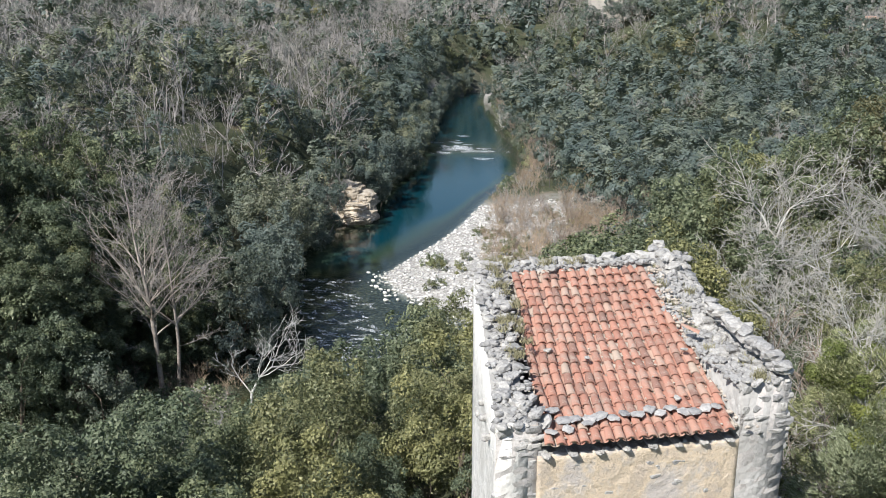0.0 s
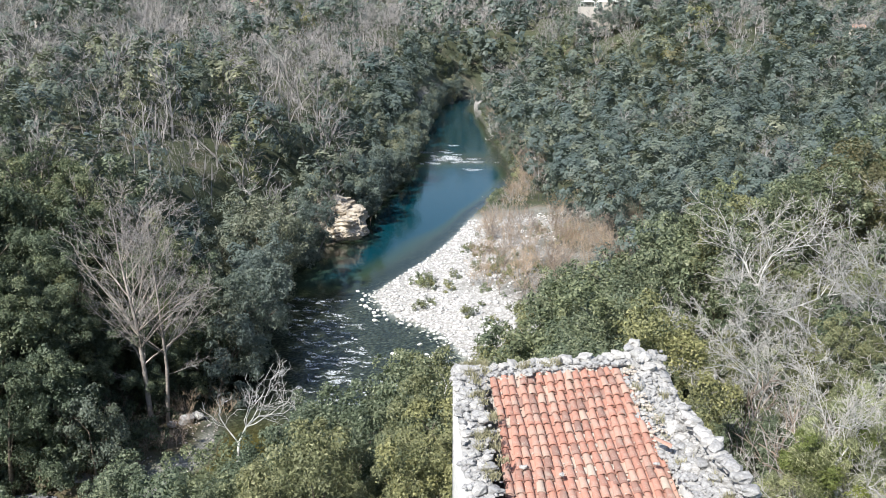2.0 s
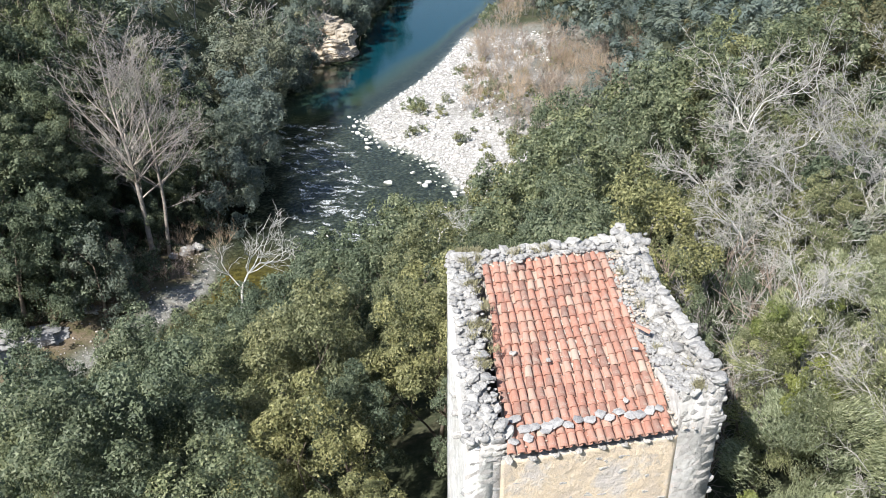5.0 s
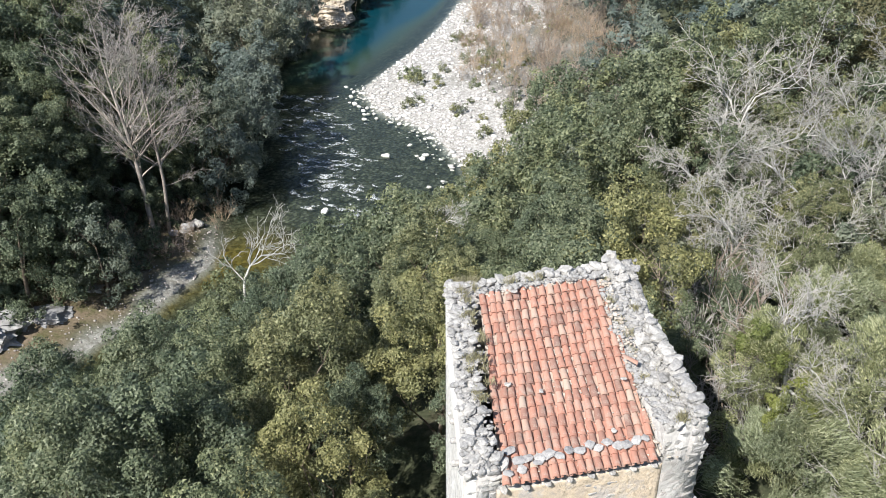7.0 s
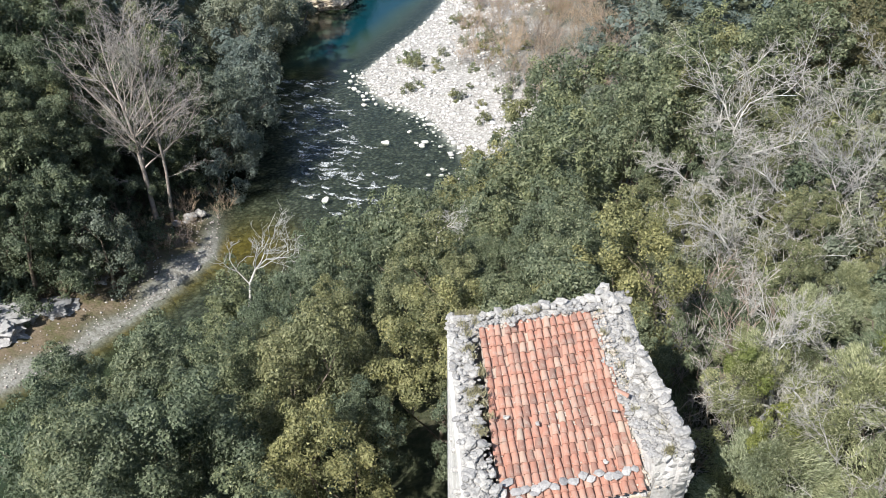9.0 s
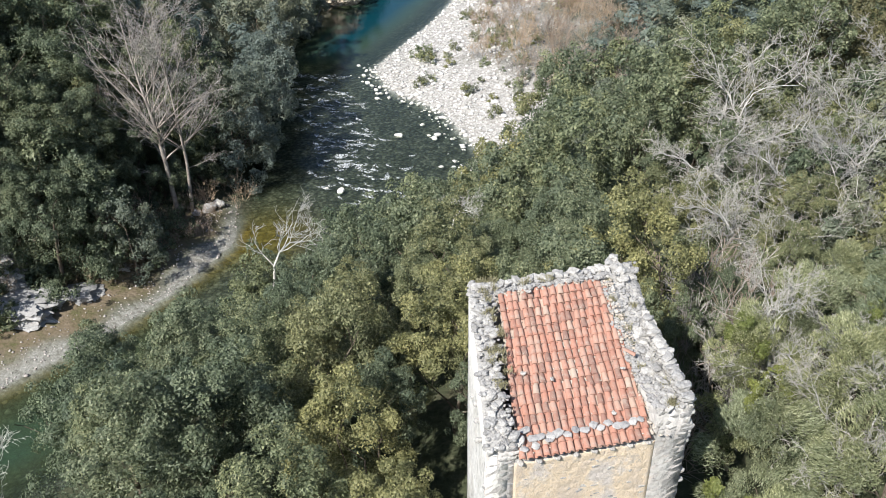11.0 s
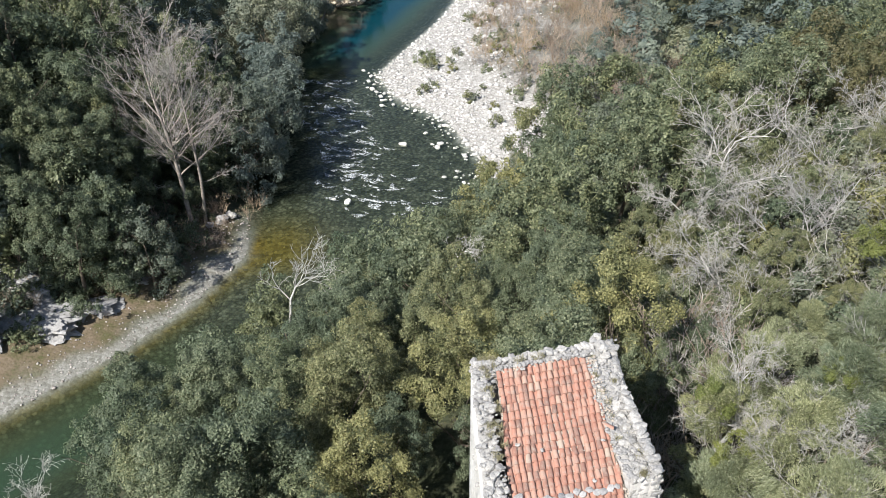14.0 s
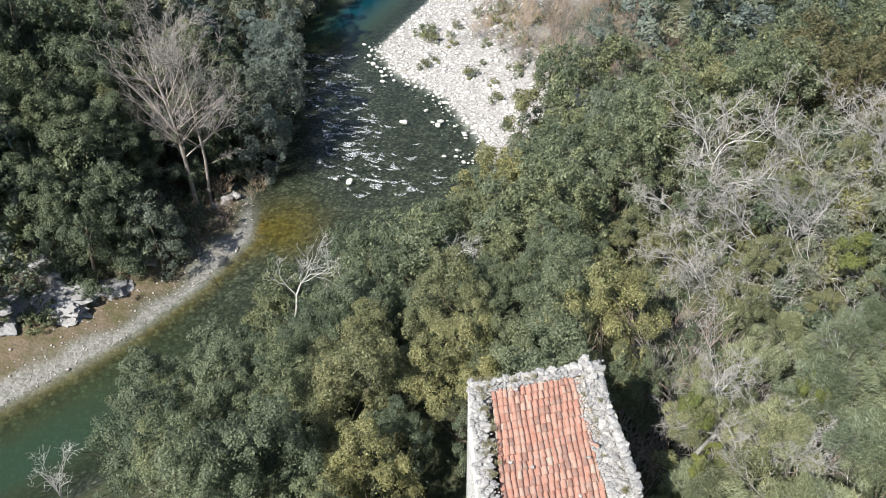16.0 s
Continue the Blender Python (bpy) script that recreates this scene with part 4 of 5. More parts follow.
TWIGGY["from"] = [0.2, 0.2, 0.2]
SCRUB = dict(steps=[2, 2, 1], kids=[5, 3], wander=0.13, lift=[0.05, 0.03, 0.0], spread=[0.45, 0.5], ratio=[0.55, 0.5], thin=0.011)
SCRUB["from"] = [0.2, 0.2]


def trunk_segments(seed, height, rad, crown_r):
    """A leafy tree's trunk and main limbs, up into the crown."""
    r = np.random.default_rng(seed)
    segs = []
    o = dict(steps=[4, 3, 2], kids=[5, 1], wander=0.12, lift=[0.05, 0.10, 0.05], spread=[0.7, 0.7], ratio=[0.55, 0.5], thin=0.02)
    o["from"] = [0.4, 0.3]
    limb(segs, r, np.array((0, 0, -0.8)), unit(np.array((r.normal(0, 0.1), r.normal(0, 0.1), 1.0))), height, rad, 0, o)
    return segs


class Kind:
    """One kind of leafy tree: shared meshes in several shapes and two degrees of fineness."""

    def __init__(self, name, label, material, seeds, radius, crown_h, stem_h, near_leaf, near_n, mid_leaf, mid_n, shape="dome", droop=0.0, slim=1.0, lobes=112):
        self.name, self.label, self.stem_h, self.crown_h, self.radius = name, label, stem_h, crown_h, radius
        self.sets, self.limbs = {"near": [], "mid": [], "far": []}, []
        for s in seeds:
            segs = np.array(trunk_segments(s, stem_h + crown_h * 0.45, 0.16, radius))
            stem = segs[segs[:, 8] == 0]
            tr = tube(np.vstack([stem[:1, 0:3], stem[:, 3:6]]), np.append(stem[:1, 6], stem[:, 7]), BARK, 6)
            self.limbs.append(prisms(segs[segs[:, 8] > 0], BARK, "branch_frame", 3))
            self.sets["near"].append((tr, tris_mesh("crown", crown_leaves(s, radius, crown_h, near_n, near_leaf, lobes, shape, droop, 0.16 if slim == 1.0 else 0.1, slim), material)))
            self.sets["mid"].append((tr, tris_mesh("crown", crown_leaves(s, radius, crown_h, mid_n, mid_leaf, 80, shape, droop, 0.2), material)))
            self.sets["far"].append((tr, tris_mesh("crown", crown_leaves(s, radius, crown_h, mid_n // 3, mid_leaf * 1.6, 32, shape, droop, 0.2), material)))

    def plant(self, x, y, z, scale, turn, fineness, pick, tall=1.0, lean=0.0):
        e = tagged(new(self.name), self.label, "tree", "trees of the valley wood")
        e.empty_display_size = 0.5
        e.matrix_basis = pose(x, y, z, 0, lean, 0) @ pose(0, 0, 0, 0, 0, turn) @ Matrix.Diagonal((scale, scale, scale, 1))
        sets = self.sets[("near", "mid", "far")[fineness]]
        trunk, crown = sets[pick % len(sets)]
        part("trunk", trunk, e)
        if fineness < 2:
            tagged(part("branch_frame", self.limbs[pick % len(sets)], e), kind="stuff")
        part("crown", crown, e, "", pose(0, 0, self.stem_h * tall))
        return e


NEAR_N, MID_N = 23000, 7600
OAK = Kind("holm_oak", "dark green evergreen oak with a dense rounded crown", LEAF_OAK, (1, 2, 3, 4), 2.75, 7.3, 2.3, 0.054, NEAR_N, 0.090, MID_N)
FAR_OAK = Kind("evergreen_oak", "dark green evergreen oak with haze tinted into its leaf colour", LEAF_HAZED, (5, 6, 7), 2.7, 7.6, 2.3, 0.09, 6000, 0.09, MID_N)
OLIVE = Kind("olive_green_oak", "yellowish olive-green oak with a billowing crown", LEAF_OLIVE, (11, 12, 13), 2.7, 7.1, 2.3, 0.054, NEAR_N, 0.090, MID_N)
FRESH = Kind("light_green_tree", "light green feathery tree beside the stone tower", LEAF_FRESH, (21, 22, 23), 2.9, 6.6, 3.0, 0.078, 30000, 0.10, MID_N, "dome", 0.0, 0.34, 90)
RUST = Kind("ochre_tree", "ochre-brown leafed tree among green oaks", LEAF_RUST, (31, 32), 2.7, 6.4, 2.2, 0.06, 14000, 0.090, MID_N)
GREY = Kind("grey_green_tree", "pale grey-green riverside tree with drooping twigs", LEAF_GREY, (41, 42), 2.8, 6.8, 2.2, 0.05, 22000, 0.090, MID_N, "dome", 0.5)


def bare_mesh_set(seeds, height, rad, opts, material, sides=3, stems=1, lean=0.12, split=False, twig=None):
    out = []
    for s in seeds:
        segs = np.array(bare_segments(s, height, rad, opts, stems, lean))
        if split:
            stem = segs[segs[:, 8] == 0]
            parts = [("trunk", tube(np.vstack([stem[:1, 0:3], stem[:, 3:6]]), np.append(stem[:1, 6], stem[:, 7]), material)), ("crown", prisms(segs[(segs[:, 8] > 0) & (segs[:, 8] < 3)], material, "crown", sides))]
            if (segs[:, 8] > 2).any():
                parts.append(("twig_spray", prisms(segs[segs[:, 8] > 2], twig or material, "twig_spray", 3)))
            out.append(parts)
        else:
            out.append(prisms(segs, material, "branches", sides))
    return out


SILVER = bare_mesh_set((101, 102, 103, 104), 6.0, 0.165, SPREADING, BARK_SILVER, split=True, twig=TWIG_SILVER)


def poplar(seed, stems, boughs):
    """A tall leafless tree: stems as (x, y, height, girth, lean x, lean y) and single low boughs as (height, turn, tilt, length, girth) on the first stem."""
    r = np.random.default_rng(seed)
    parts = []
    for k, (x, y, h, girth, lx, ly) in enumerate(stems):
        segs = []
        limb(segs, r, np.array((x, y, -0.4)), unit(np.array((lx, ly, 1.0))), h, girth, 0, UPRIGHT)
        if k == 0:
            for bh, turn, tilt, length, g in boughs:
                d = np.array((math.cos(turn) * math.sin(tilt), math.sin(turn) * math.sin(tilt), math.cos(tilt)))
                limb(segs, r, np.array((x + lx * bh, y + ly * bh, bh)), d, length, g, 1, UPRIGHT)
        g = np.array(segs)
        stem = g[g[:, 8] == 0]
        parts += [("trunk", tube(np.vstack([stem[:1, 0:3], stem[:, 3:6]]), np.append(stem[:1, 6], stem[:, 7]), BARK_PALE)), ("crown", prisms(g[(g[:, 8] > 0) & (g[:, 8] < 3)], BARK_PALE, "crown", 4)),
                  ("twig_spray", prisms(g[g[:, 8] > 2], TWIG, "twig_spray", 3))]
    return parts


TALL_BARE = poplar(111, ((0, 0, 22.5, 0.27, -0.035, 0.02), ), ((8.5, 3.0, 0.72, 10.5, 0.13), (11.0, 0.2, 0.8, 6.5, 0.09), (4.0, 3.4, 1.2, 4.0, 0.05), (6.5, 2.6, 1.15, 4.5, 0.05)))
TALL_BARE2 = poplar(115, ((0, 0, 22.0, 0.21, 0.03, 0.0), ), ((7.5, -0.1, 0.75, 8.0, 0.10), (9.5, 0.3, 0.95, 6.0, 0.08), (5.0, 0.1, 1.2, 4.0, 0.05)))
WHITE_LIMBS = dict(SPREADING, kids=[8, 6, 4], steps=[5, 7, 5, 3], thin=0.014)
PALE_BARE = bare_mesh_set((121,), 5.6, 0.14, WHITE_LIMBS, BARK_SILVER, split=True)
GREY_BARE = bare_mesh_set((131, 132, 133), 8.0, 0.15, TWIGGY, TWIG, split=True)
FAR_LIMBS = dict(steps=[3, 3, 2], kids=[9, 5], wander=0.14, lift=[0.05, 0.08, 0.03], spread=[0.6, 0.6], ratio=[0.6, 0.5], thin=0.042)
FAR_LIMBS["from"] = [0.25, 0.2]
FAR_BARE = bare_mesh_set((161, 162, 163, 164), 10.0, 0.2, FAR_LIMBS, TWIG)
SAPLING = dict(steps=[4, 3, 2], kids=[10, 5], wander=0.14, lift=[0.06, 0.06, 0.0], spread=[0.6, 0.65], ratio=[0.55, 0.5], thin=0.016)
SAPLING["from"] = [0.15, 0.2]
RED_BARE = bare_mesh_set((141, 142), 5.0, 0.045, SAPLING, TWIG_RED)
THICKET = bare_mesh_set((151, 152, 153), 3.6, 0.022, SCRUB, TWIG_TAN, 3, 8, 0.3)
GREY_THICKET = bare_mesh_set((156, 157), 3.4, 0.02, SCRUB, TWIG, 3, 8, 0.4)


def bare(name, label, mesh, x, y, scale, turn, z=None, group="bare trees of the valley"):
    z = float(ground(np.array([x]), np.array([y]))[0]) if z is None else z
    e = tagged(new(name, None if isinstance(mesh, list) else mesh), label, "tree", group)
    if isinstance(mesh, list):
        for n, me in mesh:
            part(n, me, e)
    e.matrix_basis = pose(x, y, z, 0, 0, turn) @ Matrix.Diagonal((scale, scale, scale, 1))
    return e


def in_tower(x, y, margin):
    return (0.75 - margin < x < 6.9 + margin) and (13.8 - margin < y < 21.2 + margin)


# single trees that stand out
bare("bare_poplar", "tall bare pale-barked tree with fine upswept twigs on the bank", TALL_BARE, -27.2, 76.4, 1.05, 0)
bare("bare_poplar", "slender bare tree beside a taller one", TALL_BARE2, -26.0, 77.4, 1.0, 0)
bare("pale_bare_tree", "small whitish bare tree leaning over the water", PALE_BARE[0], -10.2, 40.8, 0.8, 60, 16.0).scale = (0.72, 0.72, 0.85)
bare("pale_bare_tree", "small whitish bare tree at the water", PALE_BARE[0], -23.5, 29.5, 0.7, 160, 8.5)
bare("dead_snag", "thin pale dead snag among oaks", PALE_BARE[0], 0.8, 40.9, 0.4, 10, 20.0)
SILVER_AT = ((15.2, 42.5, 28.6, 1.15), (18.6, 45.0, 30.4, 1.4), (22.0, 44.5, 31.0, 1.4), (26.0, 43.5, 31.4, 1.3), (16.8, 37.5, 27.8, 1.1), (20.8, 38.5, 29.4, 1.2), (25.0, 37.5, 30.0, 1.2), (29.5, 40.5, 31.6, 1.2),
             (13.4, 32.5, 25.8, 0.95), (17.0, 32.0, 27.0, 1.0), (20.8, 32.0, 28.3, 1.05), (25.0, 32.5, 29.4, 1.05), (30.0, 47.0, 32, 1.2))
for i, (x, y, top, s) in enumerate(SILVER_AT):
    bare("silver_bare_tree", "spreading leafless tree with pale lichen-covered branches", SILVER[i % 4], x, y, s, 47 * i, top - 8.8 * s)

random.seed(31)
taken = [(x, y) for x, y, _, _ in SILVER_AT] + [(-26.8, 77.0), (-25.3, 77.6), (-26.0, 73.5), (-28.5, 74.5), (-23.5, 75.0), (-26.0, 71.5), (-29.5, 72.0)]


def hex_points(y0, y1, step, reach):
    """Jittered places in the wedge that opens up the valley."""
    y, row = y0, 0
    while y < y1:
        half = reach(y)
        x = -half + (step / 2 if row % 2 else 0)
        while x < half:
            yield x + random.uniform(-0.3, 0.3) * step, y + random.uniform(-0.3, 0.3) * step
            x += step
        y += step * 0.87
    

def tree_free(x, y, d, left, inside):
    """Whether a tree may stand there: not in the river, on the gravel bar, the beach or the tower."""
    if inside or d < 1.2:
        return False
    if not left and 84 < y < 225 and x < np.interp(y, [84, 92.8, 99.5, 126, 145, 165, 185, 205, 225], [7, 10, 17, 31, 29, 24, 22, 24, 26]) + 1.5 * math.sin(y * 0.5):
        return False
    if left and y < 82 and (d < 3.6 or (x + 37) ** 2 + (y - 58.5) ** 2 < 18 or (x + 33.2) ** 2 + (y - 62.5) ** 2 < 12 or (y < 58 and x > -46)):
        return False
    if not left and y < 72 and x < np.interp(y, [20, 30, 36, 44, 52, 60], [-15.5, -17.5, -20, -19.5, -14.5, -9]):
        return False
    return not in_tower(x, y, 2.1)


pts = np.array([p for p in hex_points(12, 99, 4.05, lambda y: 0.55 * y + 8)])
pdl, pdr, pin = river(pts[:, 0], pts[:, 1])
pz = ground(pts[:, 0], pts[:, 1])
for i, (x, y) in enumerate(pts):
    d, left = min(pdl[i], pdr[i]), pdl[i] < pdr[i]
    if not tree_free(x, y, d, left, pin[i]):
        continue
    if any((x - a) ** 2 + (y - b) ** 2 < (1.2 if a > 0 else 6) for a, b in taken):
        continue
    if y < 17 and -1.3 < x < 7:
        continue
    fineness = (0 if y < 42 else 1 if y < (96 if left else 80) else 2) if abs(x) < 0.52 * y + 6 else 2
    u = random.random()
    scale = random.uniform(0.72, 1.3)
    kind = OAK if u < 0.84 else OLIVE if u < 0.90 else GREY if u < 0.985 else RUST
    right_grove = not left and x > 8 and y < 26
    if right_grove:
        continue
    elif not left and -7.5 < x < 1.5 and y < 37:
        kind = OLIVE if u < 0.8 else OAK
    elif not left and x < 9.5 and y < 60:
        kind = OLIVE if u < 0.13 else OAK
    elif not left and x > 9.5 and 26 < y < 48:
        scale *= 0.56
        kind = OLIVE if u < 0.65 else OAK
    elif not left and x > 24 and y < 75:
        kind = RUST if u < 0.2 else OLIVE if u < 0.26 else OAK
    elif left and y > 84 and d > 14 and u > 0.74:
        kind = None
    elif left and d < 6:
        kind = GREY if u < 0.3 else OAK
    if left and kind is not None and y < 100:
        scale *= 1.22
    if kind is None:
        bare("grey_bare_tree", "leafless grey-brown tree with fine twigs", GREY_BARE[i % 3], x, y, random.uniform(0.9, 1.3), random.uniform(0, 360), float(pz[i]))
    else:
        kind.plant(x, y, float(pz[i]), scale, random.uniform(0, 360), fineness, i, 0.35 if left and y < 100 else 1.0)

for i, (x, y, s) in enumerate(((9.6, 14.2, 0.78), (10.2, 17.6, 0.86), (13.0, 15.4, 0.92), (13.4, 19.2, 0.92), (11.4, 21.6, 0.84), (16.6, 17.4, 0.95), (16.4, 21.4, 0.92), (14.2, 24.0, 0.82), (19.8, 20.2, 0.95), (18.6, 24.8, 0.86),
                              (22.6, 23.6, 0.92), (17.0, 27.6, 0.68), (22.0, 27.6, 0.78), (26.0, 27.0, 0.9), (13.2, 27.4, 0.55), (9.2, 11.0, 0.8), (13.0, 11.6, 0.9))):
    FRESH.plant(x, y, float(ground(np.array([x]), np.array([y]))[0]) - 0.2, s, 83 * i, 0, i, 0.8)

# ---- far woods, one sheet of crowns each ----
def scatter(templates, places, scales, heights):
    out = []
    for i, (x, y) in enumerate(places):
        t = templates[i % len(templates)]
        a = random.uniform(0, 6.28)
        c, s = math.cos(a), math.sin(a)
        rot = np.array(((c, -s, 0), (s, c, 0), (0, 0, 1)))
        out.append(t @ rot.T * scales[i] + np.array((x, y, heights[i])))
    return np.concatenate(out)


FAR_TWIGS = dict(steps=[3, 2, 2], kids=[9, 8], wander=0.16, lift=[0.05, 0.1, 0.05], spread=[0.75, 0.75], ratio=[0.62, 0.5], thin=0.01)
FAR_TWIGS["from"] = [0.25, 0.2]


def sliver_tris(seed, height, width):
    """Limbs and fine twigs of a far leafless tree, a sliver each."""
    r = np.random.default_rng(seed)
    g = np.array(bare_segments(seed, height * 0.75, 0.2, FAR_TWIGS))
    a, b, level = g[:, 0:3], g[:, 3:6], g[:, 8]
    side = unit(np.cross(unit(b - a), r.normal(size=a.shape))) * np.where(level == 0, 0.16, np.where(level == 1, 1.5 * width, width))[:, None]
    return np.stack([a - side, a + side, b + (b - a) * 0.35], 1)


def far_band(y0, y1, step, leaf, n_leaf, twig_w, rad, hgt):
    pl = np.array([p for p in hex_points(y0, y1, step, lambda y: 0.56 * y + 20)])
    dl, dr, ins = river(pl[:, 0], pl[:, 1])
    z = ground(pl[:, 0], pl[:, 1])
    sets = {"oak": [], "olive": [], "bare": [], "rust": [], "grey": []}
    for i, (x, y) in enumerate(pl):
        d, left = min(dl[i], dr[i]), dl[i] < dr[i]
        if ins[i] or not tree_free(x, y, d - (2 if y > 180 else 0), left, ins[i]):
            continue
        v = float(wave(np.array(x), np.array(y), 75, 21)) + random.uniform(-0.5, 0.5)
        lean_bare = (-0.35 if d < 16 else 0.06) if left else -0.55
        lean_bare += 0.55 * smooth01(140, 250, y) * (d > 16) if left else 0.95 * smooth01(260, 420, y) * (x > 30)
        u = random.random()
        # grey crowns strewn among the oaks also pale the wood towards haze
        k = "bare" if v + lean_bare > 0.35 else ("olive" if u < 0.02 else "rust" if u < 0.03 else "grey" if u > (0.52 if left and y < 240 else 0.88) else "oak")
        sets[k].append((x, y, z[i]))
    crowns = [crown_leaves(500 + s, rad, hgt, n_leaf, leaf, 22, "dome", 0.0, 0.05, 1.0, 0.16, 1.9) + np.array((0, 0, hgt * 0.3)) for s in range(6)]
    twigs = [sliver_tris(600 + s, hgt * 1.35, twig_w) for s in range(6)]
    for k, mat, label in (("oak", WOOD_OAK_HAZED, "dense evergreen oak wood on the far slopes, haze tinted in"), ("olive", WOOD_OLIVE, "olive-green crowns in the far wood"), ("rust", WOOD_RUST, "ochre crowns in the far wood"), ("grey", WOOD_GREY, "pale grey-green crowns in the far wood"), ("bare", TWIG, "grey-brown leafless wood on the far slopes")):
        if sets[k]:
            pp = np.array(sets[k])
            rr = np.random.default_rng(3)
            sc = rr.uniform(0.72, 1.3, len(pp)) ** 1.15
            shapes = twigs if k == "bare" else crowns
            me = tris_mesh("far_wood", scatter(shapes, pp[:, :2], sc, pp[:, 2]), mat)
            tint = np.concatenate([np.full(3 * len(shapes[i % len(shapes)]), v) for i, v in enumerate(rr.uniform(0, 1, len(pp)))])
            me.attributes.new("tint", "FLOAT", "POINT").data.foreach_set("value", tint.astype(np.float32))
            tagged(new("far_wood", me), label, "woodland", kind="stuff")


for i, (x, y, s) in enumerate(((-34.3, 62.9, 1.7), (-31.8, 66.4, 1.45), (-37.6, 63.4, 1.6), (-38.6, 67.6, 1.45), (-36.4, 69.5, 1.6), (-33.4, 73.6, 1.5), (-30.2, 78.0, 1.45), (-42.8, 66.0, 1.5), (-40.0, 71.0, 1.7), (-35.5, 77.0, 1.7), (-28.0, 82.5, 1.4))):
    OAK.plant(x, y, float(ground(np.array([x]), np.array([y]))[0]), s, 50 * i, 0, i, 0.3)
random.seed(35)
# unseen oaks left of the view, added to throw shade on the bank
for x, y in hex_points(57, 84, 5.2, lambda y: 78):
    d = float(river(np.array([x]), np.array([y]))[0][0])
    if x < -0.62 * y - 3 and d > 5:
        FAR_OAK.plant(x, y, float(ground(np.array([x]), np.array([y]))[0]), random.uniform(1.3, 1.8), random.uniform(0, 360), 2, int(-x), 0.6)
random.seed(36)
bank = [np.array(p, float) for p in LEFT_BANK]
for a, b in zip(bank[:-1], bank[1:]):                     # trees that lean out over the left bank
    if not 84 < (a[1] + b[1]) / 2 < 480:
        continue
    n = max(1, int(np.linalg.norm(b - a) / (3.3 if a[1] < 300 else 5)))
    for i in range(n):
        p = a + (b - a) * (i + random.uniform(0.2, 0.8)) / n
        if 147 < p[1] < 165:
            continue
        kind = GREY if 114 < p[1] < 130 or random.random() < 0.25 else FAR_OAK
        kind.plant(p[0] - random.uniform(0.2, 1.2), p[1], random.uniform(-1.2, 0.2), random.uniform(0.75, 1.35) * (1.55 if 114 < p[1] < 130 else 1.3), random.uniform(0, 360), 1 if p[1] < 150 else 2, i, 0.6, random.uniform(8, 24))
bank = [np.array(p, float) for p in RIGHT_BANK]
for a, b in zip(bank[:-1], bank[1:]):                     # trees along the far right bank
    if (a[1] + b[1]) / 2 < 225 or a[1] > 440:
        continue
    n = max(1, int(np.linalg.norm(b - a) / 6.0))
    for i in range(n):
        p = a + (b - a) * (i + random.uniform(0.2, 0.8)) / n
        if i % 3 == 0:
            FAR_OAK.plant(p[0] + random.uniform(0.8, 2.5), p[1], random.uniform(-0.8, 0.4), random.uniform(0.8, 1.2), random.uniform(0, 360), 2, i, 1.0, -random.uniform(4, 16))
        else:
            bare("bare_sapling", "leafless reddish sapling in the riverside thicket", RED_BARE[i % 2], p[0] + random.uniform(0.5, 3), p[1], random.uniform(1.0, 1.7), random.uniform(0, 360), group="riverside thicket")
for x, y, z in ((-19.5, 164.5, 6.0), (-15.5, 164.0, 5.6), (-12.8, 167.5, 3.0), (-24.0, 160.5, 4.0), (-17.5, 167.5, 7.0), (-25.5, 155.0, 3.0), (-22.5, 164.0, 6.0)):
    FAR_OAK.plant(x, y, z - 4.2, random.uniform(0.75, 1.0), random.uniform(0, 360), 2, int(x * -7))
random.seed(41)
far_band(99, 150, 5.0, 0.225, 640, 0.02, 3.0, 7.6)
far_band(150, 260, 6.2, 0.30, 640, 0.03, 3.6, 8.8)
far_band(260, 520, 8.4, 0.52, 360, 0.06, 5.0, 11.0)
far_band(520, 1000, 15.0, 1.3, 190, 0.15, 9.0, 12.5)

random.seed(47)
for i in range(170):                                      # leafless trees whose limbs show against the far slopes
    left = i % 9 > 0
    y = random.uniform(128, 330)
    x = -random.uniform(0.12, 0.52) * y if left else random.uniform(0.16, 0.5) * y
    if (left and y < 170 and random.random() < 0.5) or (not left and y < 210):
        continue
    bare("grey_bare_tree", "leafless grey tree rising from the far wood", FAR_BARE[i % 4], x, y, random.uniform(0.9, 1.35), random.uniform(0, 360))

# ---- scrub, thickets and shrubs ----
def shrub_mesh(seed, radius, height, count, leaf, material):
    return tris_mesh("shrub", crown_leaves(seed, radius, height, count, leaf, 26), material)


BUSH = [shrub_mesh(700 + i, 0.8, 1.1, 600, 0.08, LEAF_FRESH if i == 1 else LEAF_OLIVE if i else LEAF_GREY) for i in range(3)]
SLOPE_BUSH = [shrub_mesh(760 + i, 1.6, 2.4, 3600, 0.07, (LEAF_GREY, LEAF_OAK, LEAF_OLIVE)[i]) for i in range(3)]
LIME = [shrub_mesh(720 + i, 1.5, 2.6, 4200, 0.065, LEAF_LIME) for i in range(2)]
UNDER = [shrub_mesh(740 + i, 1.7, 2.4, 850, 0.145, LEAF_OAK) for i in range(2)]
random.seed(49)
